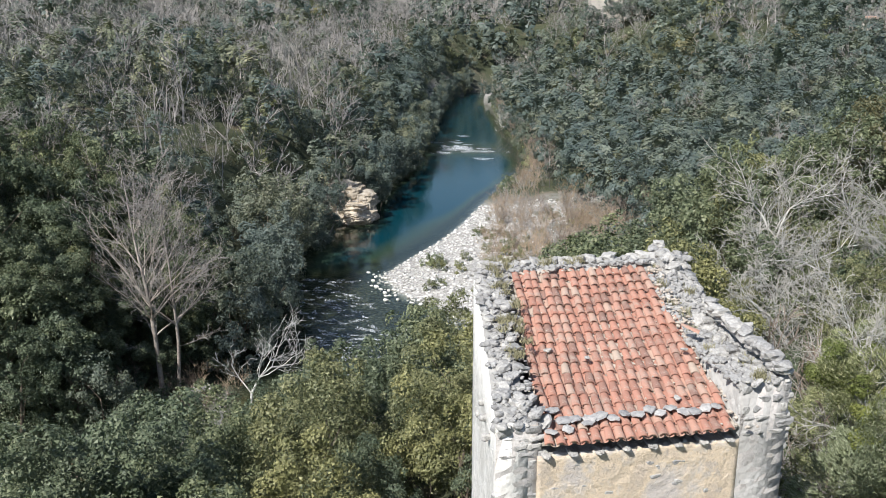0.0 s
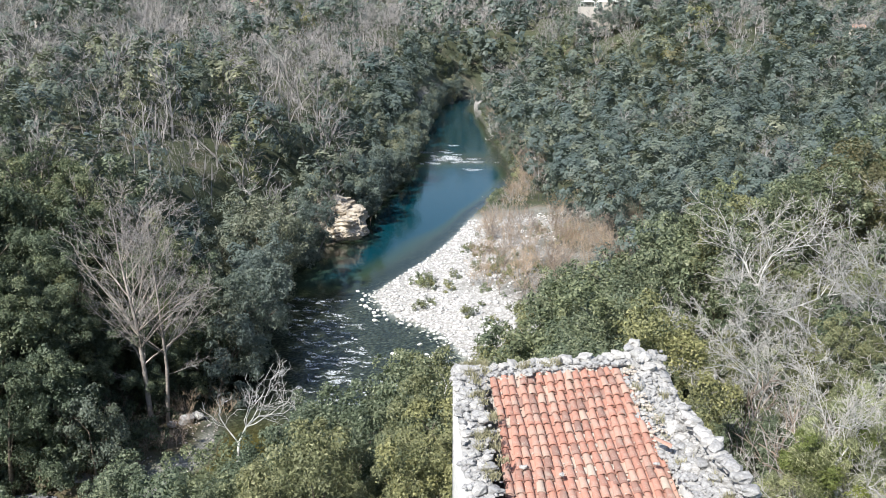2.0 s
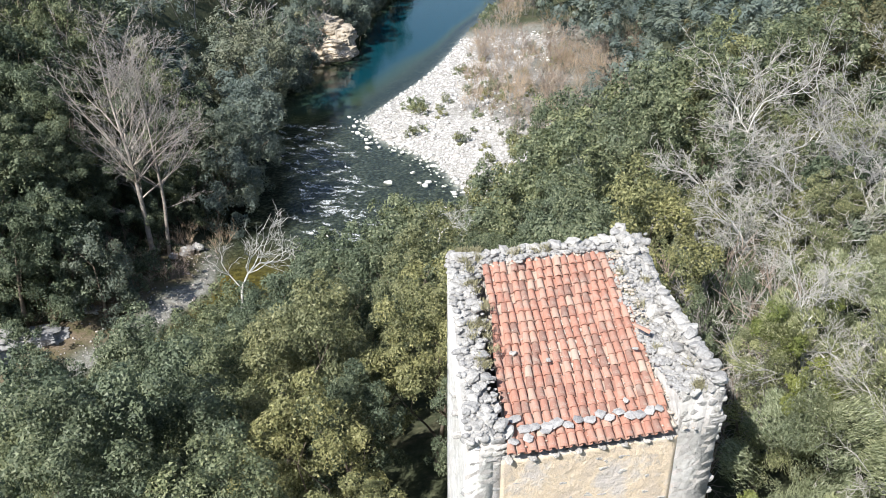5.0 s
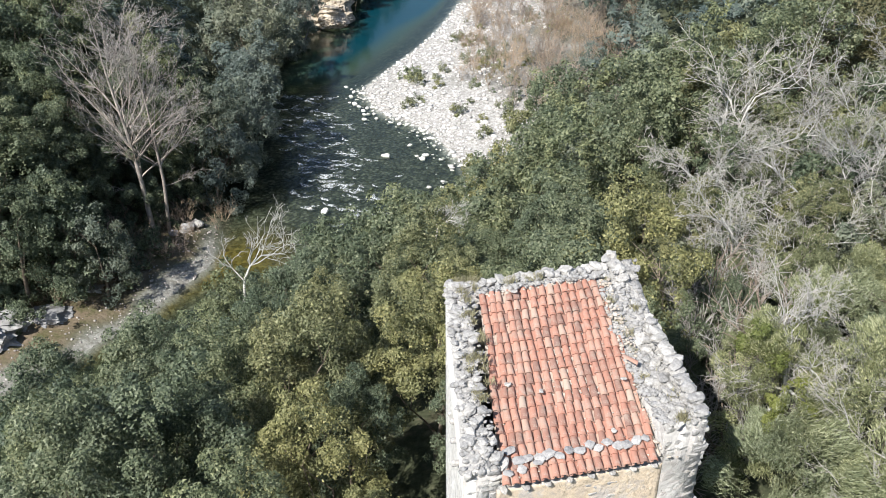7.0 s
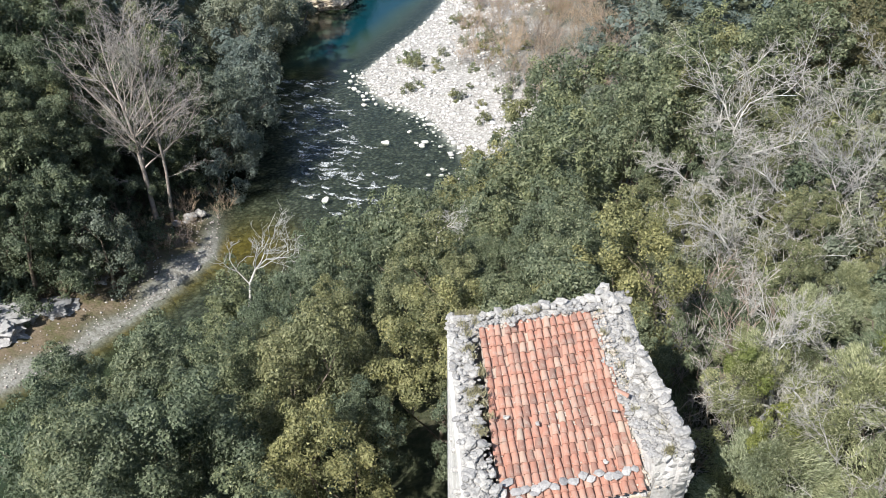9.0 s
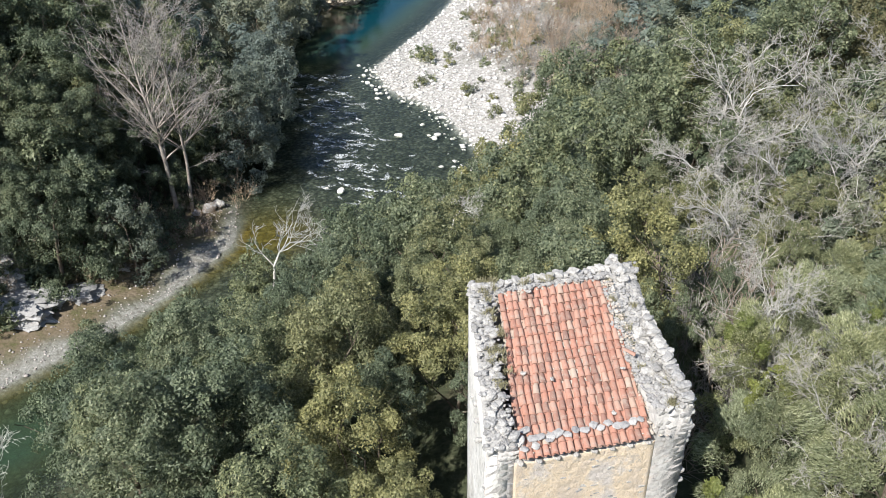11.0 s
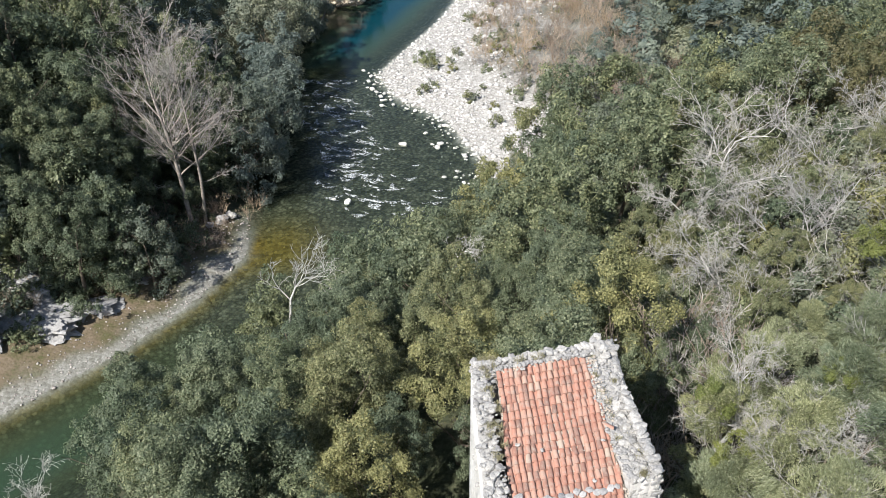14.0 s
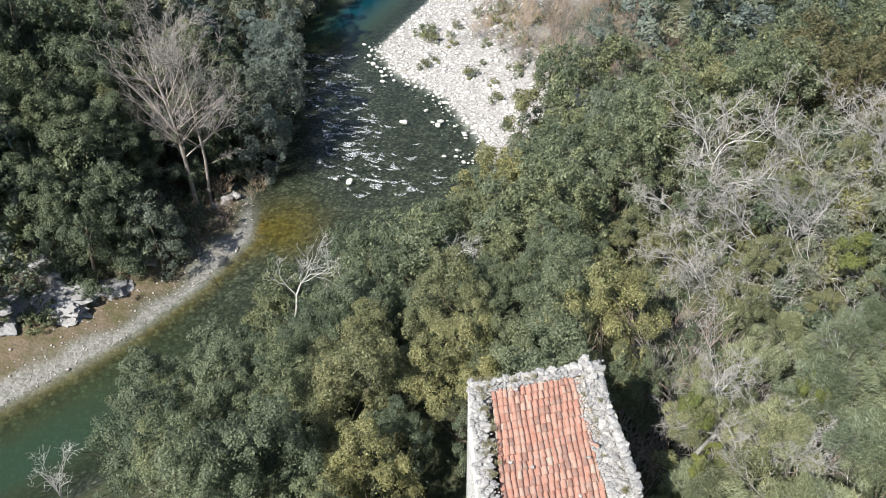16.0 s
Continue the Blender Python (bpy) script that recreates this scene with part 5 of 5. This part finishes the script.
for i in range(170):
    y = random.uniform(56, 112)
    bx = float(np.interp(y, [47.4, 56.6, 63.2, 72, 82, 92, 105, 122], [-38.2, -29.1, -24.6, -20.5, -21.8, -22.5, -24, -26]))
    x = bx - (random.uniform(8.0 if y < 66 else 5.2, 26) if y < 83 else random.uniform(0.4, 18))
    e = tagged(new("undergrowth_bush", UNDER[i % 2]), "dark evergreen undergrowth on the shaded bank", "bush", "undergrowth of the shaded bank")
    s = random.uniform(0.7, 1.3)
    e.matrix_basis = pose(x, y, float(ground(np.array([x]), np.array([y]))[0]) - 0.3, 0, 0, random.uniform(0, 360)) @ Matrix.Diagonal((s, s, s, 1))
for i in range(48):
    y = random.uniform(178, 400)
    x = float(np.interp(y, [161, 181, 205, 228, 300, 400], [5, 9.5, 18, 22.5, 22, 22])) + random.uniform(0.2, 3.6)
    e = tagged(new("bank_bush", UNDER[i % 2] if i % 3 else BUSH[1]), "green bush at the upstream edge of the river", "bush", "bushes along the upstream bank")
    s = random.uniform(0.6, 1.2) * (1 if i % 3 else 2)
    e.matrix_basis = pose(x, y, float(ground(np.array([x]), np.array([y]))[0]) - 0.3, 0, 0, random.uniform(0, 360)) @ Matrix.Diagonal((s, s, s, 1))
random.seed(51)
for i in range(90):                                       # low bushes on the gravel bar
    y = random.uniform(96, 158)
    x = float(np.interp(y, [93, 105, 112.6, 122, 134, 145.5, 161], [5.5, 1.2, -6, -9, -4, 0.6, 5])) + 4 + 22 * random.random()
    s = random.uniform(0.6, 1.5)
    b = tagged(new("bar_bush", BUSH[i % 3]), "low dusty green bush growing in white gravel", "bush", "bushes on the gravel bar")
    b.matrix_basis = pose(x, y, float(ground(np.array([x]), np.array([y]))[0]) - 0.1, 0, 0, random.uniform(0, 360)) @ Matrix.Diagonal((s, s, s * 1.1, 1))
for i in range(215):                                      # tan and reddish thicket at the back of the bar and up the right bank
    y = 92 + 190 * random.random() ** 2.0
    edge = float(np.interp(y, [90, 105, 122, 145, 161, 181, 205, 228, 300], [7, 6, -1, 5, 8, 12, 20, 24, 23]))
    x = edge + (random.uniform(max(8.0, 20 - 0.4 * (y - 92)), 32) if y < 150 else random.uniform(1.0, 20 if y < 190 else 7))
    if i % 4 == 0:
        bare("bare_sapling", "leafless reddish sapling in the riverside thicket", RED_BARE[i % 2], x, y, random.uniform(0.8, 1.5), random.uniform(0, 360), group="riverside thicket")
    else:
        e = bare("twig_thicket", "tan leafless willow thicket on the river bar", GREY_THICKET[i % 2] if i % 3 == 0 else THICKET[i % 3], x, y, random.uniform(0.6, 1.4), random.uniform(0, 360), group="riverside thicket")
        e["category"] = "bush"
for i in range(150):                                      # close brush behind the bar
    y = random.uniform(104, 160)
    edge = float(np.interp(y, [104, 122, 134, 145, 161], [6, -3, -1, 3, 7]))
    x = edge + random.uniform(9.0 if y < 135 else 5.0, 30)
    e = bare("twig_thicket", "tan leafless willow thicket on the river bar", (THICKET[i % 3], RED_BARE[i % 2], THICKET[(i + 1) % 3], GREY_THICKET[i % 2])[i % 4], x, y, random.uniform(0.5, 1.15), random.uniform(0, 360), group="riverside thicket")
    e["category"] = "bush"
LIME_AT = ((10.8, 21.5, 27.6, 0.6), (13.6, 24.6, 26.8, 0.6), (21.5, 31.5, 28.4, 0.75), (10.6, 19.0, 27.8, 0.5), (16.2, 22.5, 28.0, 0.5), (8.6, 15.8, 25.6, 0.6))
for i, (x, y, z, s) in enumerate(LIME_AT):
    e = tagged(new("ivy_bush", LIME[i % 2]), "bright yellow-green ivy clump among bare branches", "bush", "ivy clumps near the tower")
    e.matrix_basis = pose(x, y, z - 1.6, 0, 0, 60 * i) @ Matrix.Diagonal((s, s, s, 1))
for i, (x, y, top) in enumerate(((11.6, 22.4, 29.0), (17.0, 23.6, 29.4), (13.6, 18.2, 29.0), (15.4, 21.0, 29.2))):
    bare("silver_bare_tree", "small leafless tree with pale branches among feathery trees", SILVER[(i + 1) % 4], x, y, 0.75, 71 * i, top - 6.0)
for i in range(120):                                      # undergrowth below the bare trees
    x, y = random.uniform(9.5, 31), random.uniform(25, 49)
    e = tagged(new("undergrowth_bush", SLOPE_BUSH[i % 3]), "grey-green undergrowth below leafless trees", "bush", "undergrowth of the tower slope")
    s = random.uniform(0.8, 1.5)
    e.matrix_basis = pose(x, y, float(ground(np.array([x]), np.array([y]))[0]) - 0.3, 0, 0, random.uniform(0, 360)) @ Matrix.Diagonal((s, s, s * 1.2, 1))
for i in range(26):                                       # brown scrub between the tower and the bare trees
    x, y = random.uniform(7.6, 15), random.uniform(22, 33)
    bare("brown_scrub", "tangled leafless brown scrub behind the tower", RED_BARE[i % 2] if i % 3 == 0 else GREY_THICKET[i % 2], x, y, random.uniform(0.8, 1.3), random.uniform(0, 360), 17.5 + 0.5 * (x - 7.6), "scrub behind the tower")
for i in range(80):                                       # dry brush along the left beach
    x0 = random.uniform(0, 1)
    x, y = -20 - 22 * x0 + random.uniform(-2, 1), 79 - 26 * x0 + random.uniform(0, 5)
    e = bare("dry_brush", "low dry brush along the pebble beach", THICKET[i % 3] if i % 3 else RED_BARE[i % 2], x - random.choice((-0.8, 0.4, 2.2)), y + 1, random.uniform(0.3, 0.65), random.uniform(0, 360), group="brush along the beach")
    e["category"] = "bush"

for i in range(34):                                       # pinkish brush on the crest of the beach
    u = random.random()
    e = bare("dry_brush", "low pinkish leafless brush on the crest of the beach", RED_BARE[i % 2] if i % 3 else THICKET[i % 3], -30.0 + 7.8 * u + random.uniform(-0.9, 0.9), 65.4 + 10.6 * u + random.uniform(-0.9, 0.9), random.uniform(0.25, 0.5), random.uniform(0, 360), group="brush along the beach")
    e["category"] = "bush"

# ---- stones of the river ----
BOULDERS = [rock_mesh("boulder", 300 + i, STONE_RIVER, 0.62, 0.2, 2, 0.15) for i in range(5)]
BIG_ROCKS = [rock_mesh("rock", 330 + i, stone_material("grey_white_rock", (0.24, 0.245, 0.25), (0.38, 0.385, 0.395), (0.53, 0.53, 0.53), (0.36, 0.32, 0.27), 1.6) if i == 0 else STONE, 0.75, 0.3, 3, 0.3) for i in range(3)]
random.seed(61)


def boulder(x, y, size, label="pale rounded boulder standing in the shallow river", z=None):
    zz = float(ground(np.array([x]), np.array([y]))[0]) if z is None else z
    b = tagged(new("boulder", random.choice(BOULDERS)), label, "boulder", "boulders in the riffle")
    b.matrix_basis = pose(x, y, zz, random.uniform(-10, 10), random.uniform(-10, 10), random.uniform(0, 360)) @ Matrix.Diagonal((size * 1.2, size, size, 1))


for x, y, s in ((-4.5, 97.6, 1.1), (0.4, 97.6, 0.8), (-0.6, 97.4, 0.5), (-10.7, 82.8, 0.9), (-1.5, 100.8, 0.6), (-12.4, 83.6, 0.5), (2.4, 90, 0.5), (-7.8, 110, 0.7), (-9.5, 116, 0.8), (-10.2, 119, 0.7)):
    boulder(x, y, s, z=-0.02)
for i in range(210):
    y = random.uniform(86, 124)
    x = float(np.interp(y, [86, 93, 98, 104.5, 108.5, 112.6, 121.5, 124], [6, 5.5, 3.5, 1.4, -2, -6, -8.9, -8.2])) - abs(random.gauss(0, 2.0)) + 0.3
    boulder(x, y, random.choice((0.16, 0.2, 0.25, 0.3, 0.4, 0.6)) * random.uniform(0.85, 1.15), z=-0.02 if random.random() < 0.7 else -0.12)


def cobbles(name, label, places, sizes, material, seed):
    r = np.random.default_rng(seed)
    bm = bmesh.new()
    bmesh.ops.create_icosphere(bm, subdivisions=1, radius=0.5)
    bv = np.array([v.co[:] for v in bm.verts])
    bf = np.array([[v.index for v in f.verts] for f in bm.faces])
    bm.free()
    shapes = [bv * (1 + r.normal(0, 0.13, (len(bv), 1))) * np.array((1.15, 0.85, 0.6)) for _ in range(12)]
    vs = []
    for i, p in enumerate(places):
        a = r.uniform(0, 6.28)
        c, s = math.cos(a), math.sin(a)
        vs.append((shapes[i % 12] @ np.array(((c, s, 0), (-s, c, 0), (0, 0, 1)))) * sizes[i] + p)
    co = np.concatenate(vs)
    fi = np.concatenate([bf + i * len(bv) for i in range(len(places))])
    me = bpy.data.meshes.new(name)
    me.vertices.add(len(co))
    me.vertices.foreach_set("co", co.astype(np.float32).ravel())
    me.loops.add(fi.size)
    me.loops.foreach_set("vertex_index", fi.astype(np.int32).ravel())
    me.polygons.add(len(fi))
    me.polygons.foreach_set("loop_start", np.arange(0, fi.size, 3, dtype=np.int32))
    me.update(calc_edges=True)
    me.materials.append(material)
    return tagged(new(name, me), label, "gravel", kind="stuff")


gr = np.random.default_rng(9)
gp = np.stack([gr.uniform(-12, 34, 16000), gr.uniform(84, 172, 16000)], 1)
gdl, gdr, gin = river(gp[:, 0], gp[:, 1])
ok = ~gin & (gdr < gdl) & (gdr < gr.uniform(3, 24, len(gp)))
gp = gp[ok][:4200]
gz = ground(gp[:, 0], gp[:, 1])
gs = np.clip(gr.lognormal(-1.1, 0.45, len(gp)), 0.12, 0.95)
cobbles("gravel_bar_cobbles", "sun-bleached white cobbles heaped on the river bar", np.column_stack([gp, gz + gs * 0.12]), gs, GRAVEL, 10)
bp = np.stack([gr.uniform(-60, -18, 9000), gr.uniform(36, 80, 9000)], 1)
bdl, bdr, bin_ = river(bp[:, 0], bp[:, 1])
ok = ~bin_ & (bdl < bdr) & (bdl < gr.uniform(0.4, 6, len(bp)))
bp = bp[ok][:1100]
bs = np.clip(gr.lognormal(-1.9, 0.4, len(bp)), 0.08, 0.4)
cobbles("beach_pebbles", "pale pebbles along the river beach", np.column_stack([bp, ground(bp[:, 0], bp[:, 1]) + bs * 0.1]), bs, PEBBLE, 11)
for x, y, z, s in ((-24.4, 78.0, 0.9, 1.5), (-23.5, 79.0, 0.8, 1.2), (-25.4, 76.6, 1.0, 0.9)):
    b = tagged(new("bank_rock", random.choice(BIG_ROCKS)), "weathered grey-white limestone outcrop above the beach", "rock", "rocks on the bank")
    b.matrix_basis = pose(x, y, z, random.uniform(-15, 15), random.uniform(-15, 15), random.uniform(0, 360)) @ Matrix.Diagonal((s, s * 0.9, s * 0.9, 1))


def cliff(name, label, x, y, z, sx, sy, sz, seed, material=STONE_CLIFF):
    """A layered rock face: an uneven block with ledges."""
    bm = bmesh.new()
    bmesh.ops.create_icosphere(bm, subdivisions=5, radius=0.5)
    off = Vector((seed, seed * 2, seed * 3))
    for v in bm.verts:
        p = v.co.copy()
        m = max(abs(p.x), abs(p.y), abs(p.z))
        p = p * 0.55 + p * (0.45 / m) * 0.45
        k = 1 + 0.42 * noise.noise(p * 3 + off) + 0.16 * noise.noise(p * 8 + off) + 0.13 * noise.noise(p * 17 + off) - 0.10 * abs(noise.noise(p * 11 + off))
        k += 0.07 * math.sin(p.z * 34 + 4 * noise.noise(p * 3))
        v.co = Vector((p.x * k * sx, p.y * k * sy, p.z * (1 + 0.15 * noise.noise(p * 4 + off)) * sz))
    e = tagged(new(name, bm_mesh(name, bm, material)), label, "rock", "rocks on the bank")
    e.matrix_basis = pose(x, y, z)
    return e


for i, (x, y, z, sx, sy, sz) in enumerate(((-17.6, 158.4, 1.4, 8.5, 6.5, 5.5), (-14.9, 160.0, 2.6, 5.0, 5.0, 6.5), (-18.8, 161.0, 4.6, 7.5, 5.0, 6.0), (-15.8, 157.0, 0.5, 5.5, 4.5, 3.0), (-20.6, 157.8, 2.6, 4.5, 5.0, 5.0))):
    cliff("cliff_rock", "tan layered limestone cliff at the water's edge", x, y, z, sx, sy, sz, 5 + 3 * i)
for x, y, s in ((23, 418, 2.6), (25, 421, 3.4), (22, 412, 3.0), (24, 405, 3.6), (26, 396, 3.0), (27, 388, 2.4), (26, 426, 2.0), (24, 430, 2.8), (23, 401, 2.2)):
    boulder(x, y, s * 0.55, "pale boulder on the far river bend", z=0.1)
for i, (x, y, z, sx, sy, sz) in enumerate(((-37.6, 59.2, 0.9, 8.5, 5.5, 3.6), (-42.5, 57.8, 1.6, 7, 6, 4.6), (-33.0, 62.0, 0.5, 4.6, 3.0, 2.4), (-41.0, 62.0, 3.4, 8, 4, 5), (-30.4, 66.5, 0.6, 2.2, 1.6, 1.4))):
    cliff("bank_outcrop", "weathered grey-white limestone outcrop above the beach", x, y, z, sx, sy, sz, 20 + i, BIG_ROCKS[0].materials[0])
for i, (x, y) in enumerate(((-35.6, 62.6), (-34.0, 64.6), (-31.6, 65.0), (-38.6, 62.2), (-30.0, 68.4), (-33.2, 67.0), (-40.0, 60.4), (-29.0, 71.4))):
    e = tagged(new("undergrowth_bush", UNDER[i % 2]), "dark evergreen undergrowth behind the outcrop", "bush", "undergrowth of the shaded bank")
    e.matrix_basis = pose(x, y, float(ground(np.array([x]), np.array([y]))[0]) - 0.3, 0, 0, 70 * i) @ Matrix.Diagonal((1.0, 1.0, 1.1, 1))
# driftwood across the far bank
bare("driftwood", "bleached driftwood lying on the far bank", PALE_BARE[0], 24.5, 300, 1.6, 0, 1.0, "driftwood on the bank").matrix_basis = pose(26, 300, 1.2, 0, -80, 20) @ Matrix.Diagonal((1.6, 1.6, 1.6, 1))

# ---- foam on the riffles ----
def foam_mesh(count, seed):
    r = np.random.default_rng(seed)
    verts, faces = [], []
    for i in range(count):
        if i < count * 0.86:
            y = r.uniform(80, 120)
            x = -17.5 + (120 - y) * 0.26 + r.normal(0, 3.0)
            if y > 112 and x > -11 or x < -21:
                continue
            w = r.uniform(0.25, 1.0)
        else:
            x, y, w = r.normal(6, 4.5), r.normal(258, 10), r.uniform(0.8, 3.2)
        h = w * r.uniform(0.25, 0.6)
        a = r.normal(-0.35, 0.45)
        n = 9
        k = len(verts)
        for j in range(n):
            t = 2 * j / (n - 1) - 1
            arc = 1 - t * t
            for y0, z0 in ((h * 0.55 * arc * r.uniform(0.5, 1.4), 0.02), (-h * 0.25 * arc, 0.06 + 0.10 * w * arc), (-h * arc * r.uniform(0.7, 1.25) - 0.02, 0.015)):
                u, v = t * w, y0 - h * 0.8 * arc
                verts.append((x + u * math.cos(a) - v * math.sin(a), y + u * math.sin(a) + v * math.cos(a), z0))
        for j in range(n - 1):
            for s in (0, 1):
                q = k + 3 * j + s
                faces.append((q, q + 1, q + 4, q + 3))
    return faces_mesh("foam", verts, faces, FOAM, True)


tagged(new("foam", foam_mesh(250, 77)), "white broken water on the stony riffle", "foam", kind="stuff")


# ---- houses, poles and cable in the distance ----
def box_mesh(name, sx, sy, sz, material):
    bm = bmesh.new()
    bmesh.ops.create_cube(bm, size=1)
    for v in bm.verts:
        v.co = Vector((v.co.x * sx, v.co.y * sy, (v.co.z + 0.5) * sz))
    bmesh.ops.bevel(bm, geom=bm.edges[:], offset=0.04, segments=1, affect="EDGES")
    return bm_mesh(name, bm, material)


def gable_mesh(name, sx, sy, h, over, material):
    x, y = sx / 2 + over, sy / 2 + over
    v = [(-x, -y, 0), (x, -y, 0), (x, y, 0), (-x, y, 0), (-x * 0.7, 0, h), (x * 0.7, 0, h)]
    v += [(p[0], p[1], p[2] - 0.25) for p in v[:4]]
    return faces_mesh(name, v, [(0, 1, 5, 4), (1, 2, 5), (2, 3, 4, 5), (3, 0, 4), (0, 6, 7, 1), (1, 7, 8, 2), (2, 8, 9, 3), (3, 9, 6, 0), (6, 9, 8, 7)], material)


def house(label, x, y, z, sx, sy, sz, turn, storeys=2):
    e = tagged(new("house"), label, "house", "houses across the valley")
    z = float(ground(np.array([x]), np.array([y]))[0]) - 0.5
    e.matrix_basis = pose(x, y, z, 0, 0, turn)
    w = part("wall", box_mesh("wall", sx, sy, sz, HOUSE_WALL), e)
    part("roof", gable_mesh("roof", sx, sy, sy * 0.26, 0.6, HOUSE_ROOF), e, "terracotta roof", pose(0, 0, sz + 0.01))
    n = max(2, int(sx / 3.2))
    pane, sill = box_mesh("window", 1.0, 0.16, 1.4, HOUSE_DARK), box_mesh("sill", 1.3, 0.3, 0.1, CANVAS)
    for s in range(storeys):
        for i in range(n):
            px = -sx / 2 + sx * (i + 0.5) / n
            win = part("window", pane, w, "", pose(px, -sy / 2 - 0.02, sz - 2.2 - s * 2.9))
            part("sill", sill, win, "", pose(0, -0.05, -0.1))
    return e


house("cream house with a terracotta roof among bare trees", -88, 441, 43.0, 13, 9, 6.5, 8)
house("small cream house with a terracotta roof behind bare trees", -104, 452, 45.5, 10, 8, 6.0, -5)
house("pale house half hidden by bare trees", -133, 303, 38.5, 6, 6, 6.0, 15)
house("white terrace house with a terracotta roof on the wooded hill", 84, 418, 44.0, 14, 9, 13.5, -4, 1)
house("small brown hut at the wood's edge", 188, 387, 36.5, 6.5, 5, 5.0, -20, 1)
TENT = faces_mesh("canopy", [(-2.6, -2.6, 2.2), (2.6, -2.6, 2.2), (2.6, 2.6, 2.2), (-2.6, 2.6, 2.2), (-0.5, -0.5, 3.4), (0.5, -0.5, 3.4), (0.5, 0.5, 3.4), (-0.5, 0.5, 3.4), (0, 0, 4.6)],
                  [(0, 1, 5, 4), (1, 2, 6, 5), (2, 3, 7, 6), (3, 0, 4, 7), (4, 5, 8), (5, 6, 8), (6, 7, 8), (7, 4, 8)], CANVAS)
LEG = box_mesh("leg", 0.14, 0.14, 2.3, CANVAS)
terrace_z = float(ground(np.array([81.0]), np.array([407.0]))[0])
for x, y in ((71.5, 408), (78, 406.5), (84, 406), (90.5, 406)):
    e = tagged(new("garden_tent"), "white peaked canvas tent on the house terrace", "tent", "tents on the terrace")
    e.matrix_basis = pose(x, y, terrace_z + 9.0, 0, 0, random.uniform(-10, 10))
    part("canopy", TENT, e)
    for a in (-2.5, 2.5):
        for b in (-2.5, 2.5):
            part("leg", LEG, e, "", pose(a, b, 0))
terrace = tagged(new("terrace", box_mesh("terrace", 27, 8, 12, HOUSE_WALL)), "pale retaining wall of a terrace", "wall", kind="structure")
terrace.matrix_basis = pose(81, 407, terrace_z - 3.0)
parapet = tagged(new("road_parapet", box_mesh("road_parapet", 9, 1.2, 1.6, CANVAS)), "white parapet wall of a road by the river", "wall", kind="structure")
parapet.matrix_basis = pose(-8, 640, float(ground(np.array([-8.0]), np.array([640.0]))[0]) + 3, 0, 0, 25) @ Matrix.Diagonal((1.6, 1.6, 1.6, 1))


random.seed(71)
for i in range(16):                                       # trees before the terrace
    x, y = 64 + 2.2 * i, random.uniform(392, 400)
    FAR_OAK.plant(x, y, float(ground(np.array([x]), np.array([y]))[0]) - 0.5, random.uniform(1.25, 1.6), random.uniform(0, 360), 2, i)


def pole(x, y, z, h):
    z = float(ground(np.array([x]), np.array([y]))[0]) - 0.5
    e = tagged(new("utility_pole"), "plain grey utility pole above the trees", "pole", "utility poles")
    e.matrix_basis = pose(x, y, z)
    bm = bmesh.new()
    bmesh.ops.create_cone(bm, cap_ends=True, segments=8, radius1=0.22, radius2=0.13, depth=h, matrix=Matrix.Translation((0, 0, h / 2)))
    part("shaft", bm_mesh("shaft", bm, POLE_WOOD), e)
    part("crossarm", box_mesh("crossarm", 1.8, 0.14, 0.16, POLE_WOOD), e, "", pose(0, 0, h - 0.6))


pole(-63.3, 445.5, 40, 16)
pole(94.8, 409, 40, 20)
pole(116, 383, 38, 16)


def cable(a, b, sag, n=28):
    """A power line hanging between two places."""
    a, b = np.array(a, float), np.array(b, float)
    pts = [a + (b - a) * i / n - np.array((0, 0, sag * 4 * (i / n) * (1 - i / n))) for i in range(n + 1)]
    segs = [(*p, *q, 0.05, 0.05) for p, q in zip(pts[:-1], pts[1:])]
    tagged(new("power_cable", prisms(segs, POLE_WOOD, "power_cable", 4)), "thin dark power cable slung across the valley", "cable")


cable((-63.0, 445.0, 52.0), (95.0, 409.0, 62.0), 20.0)
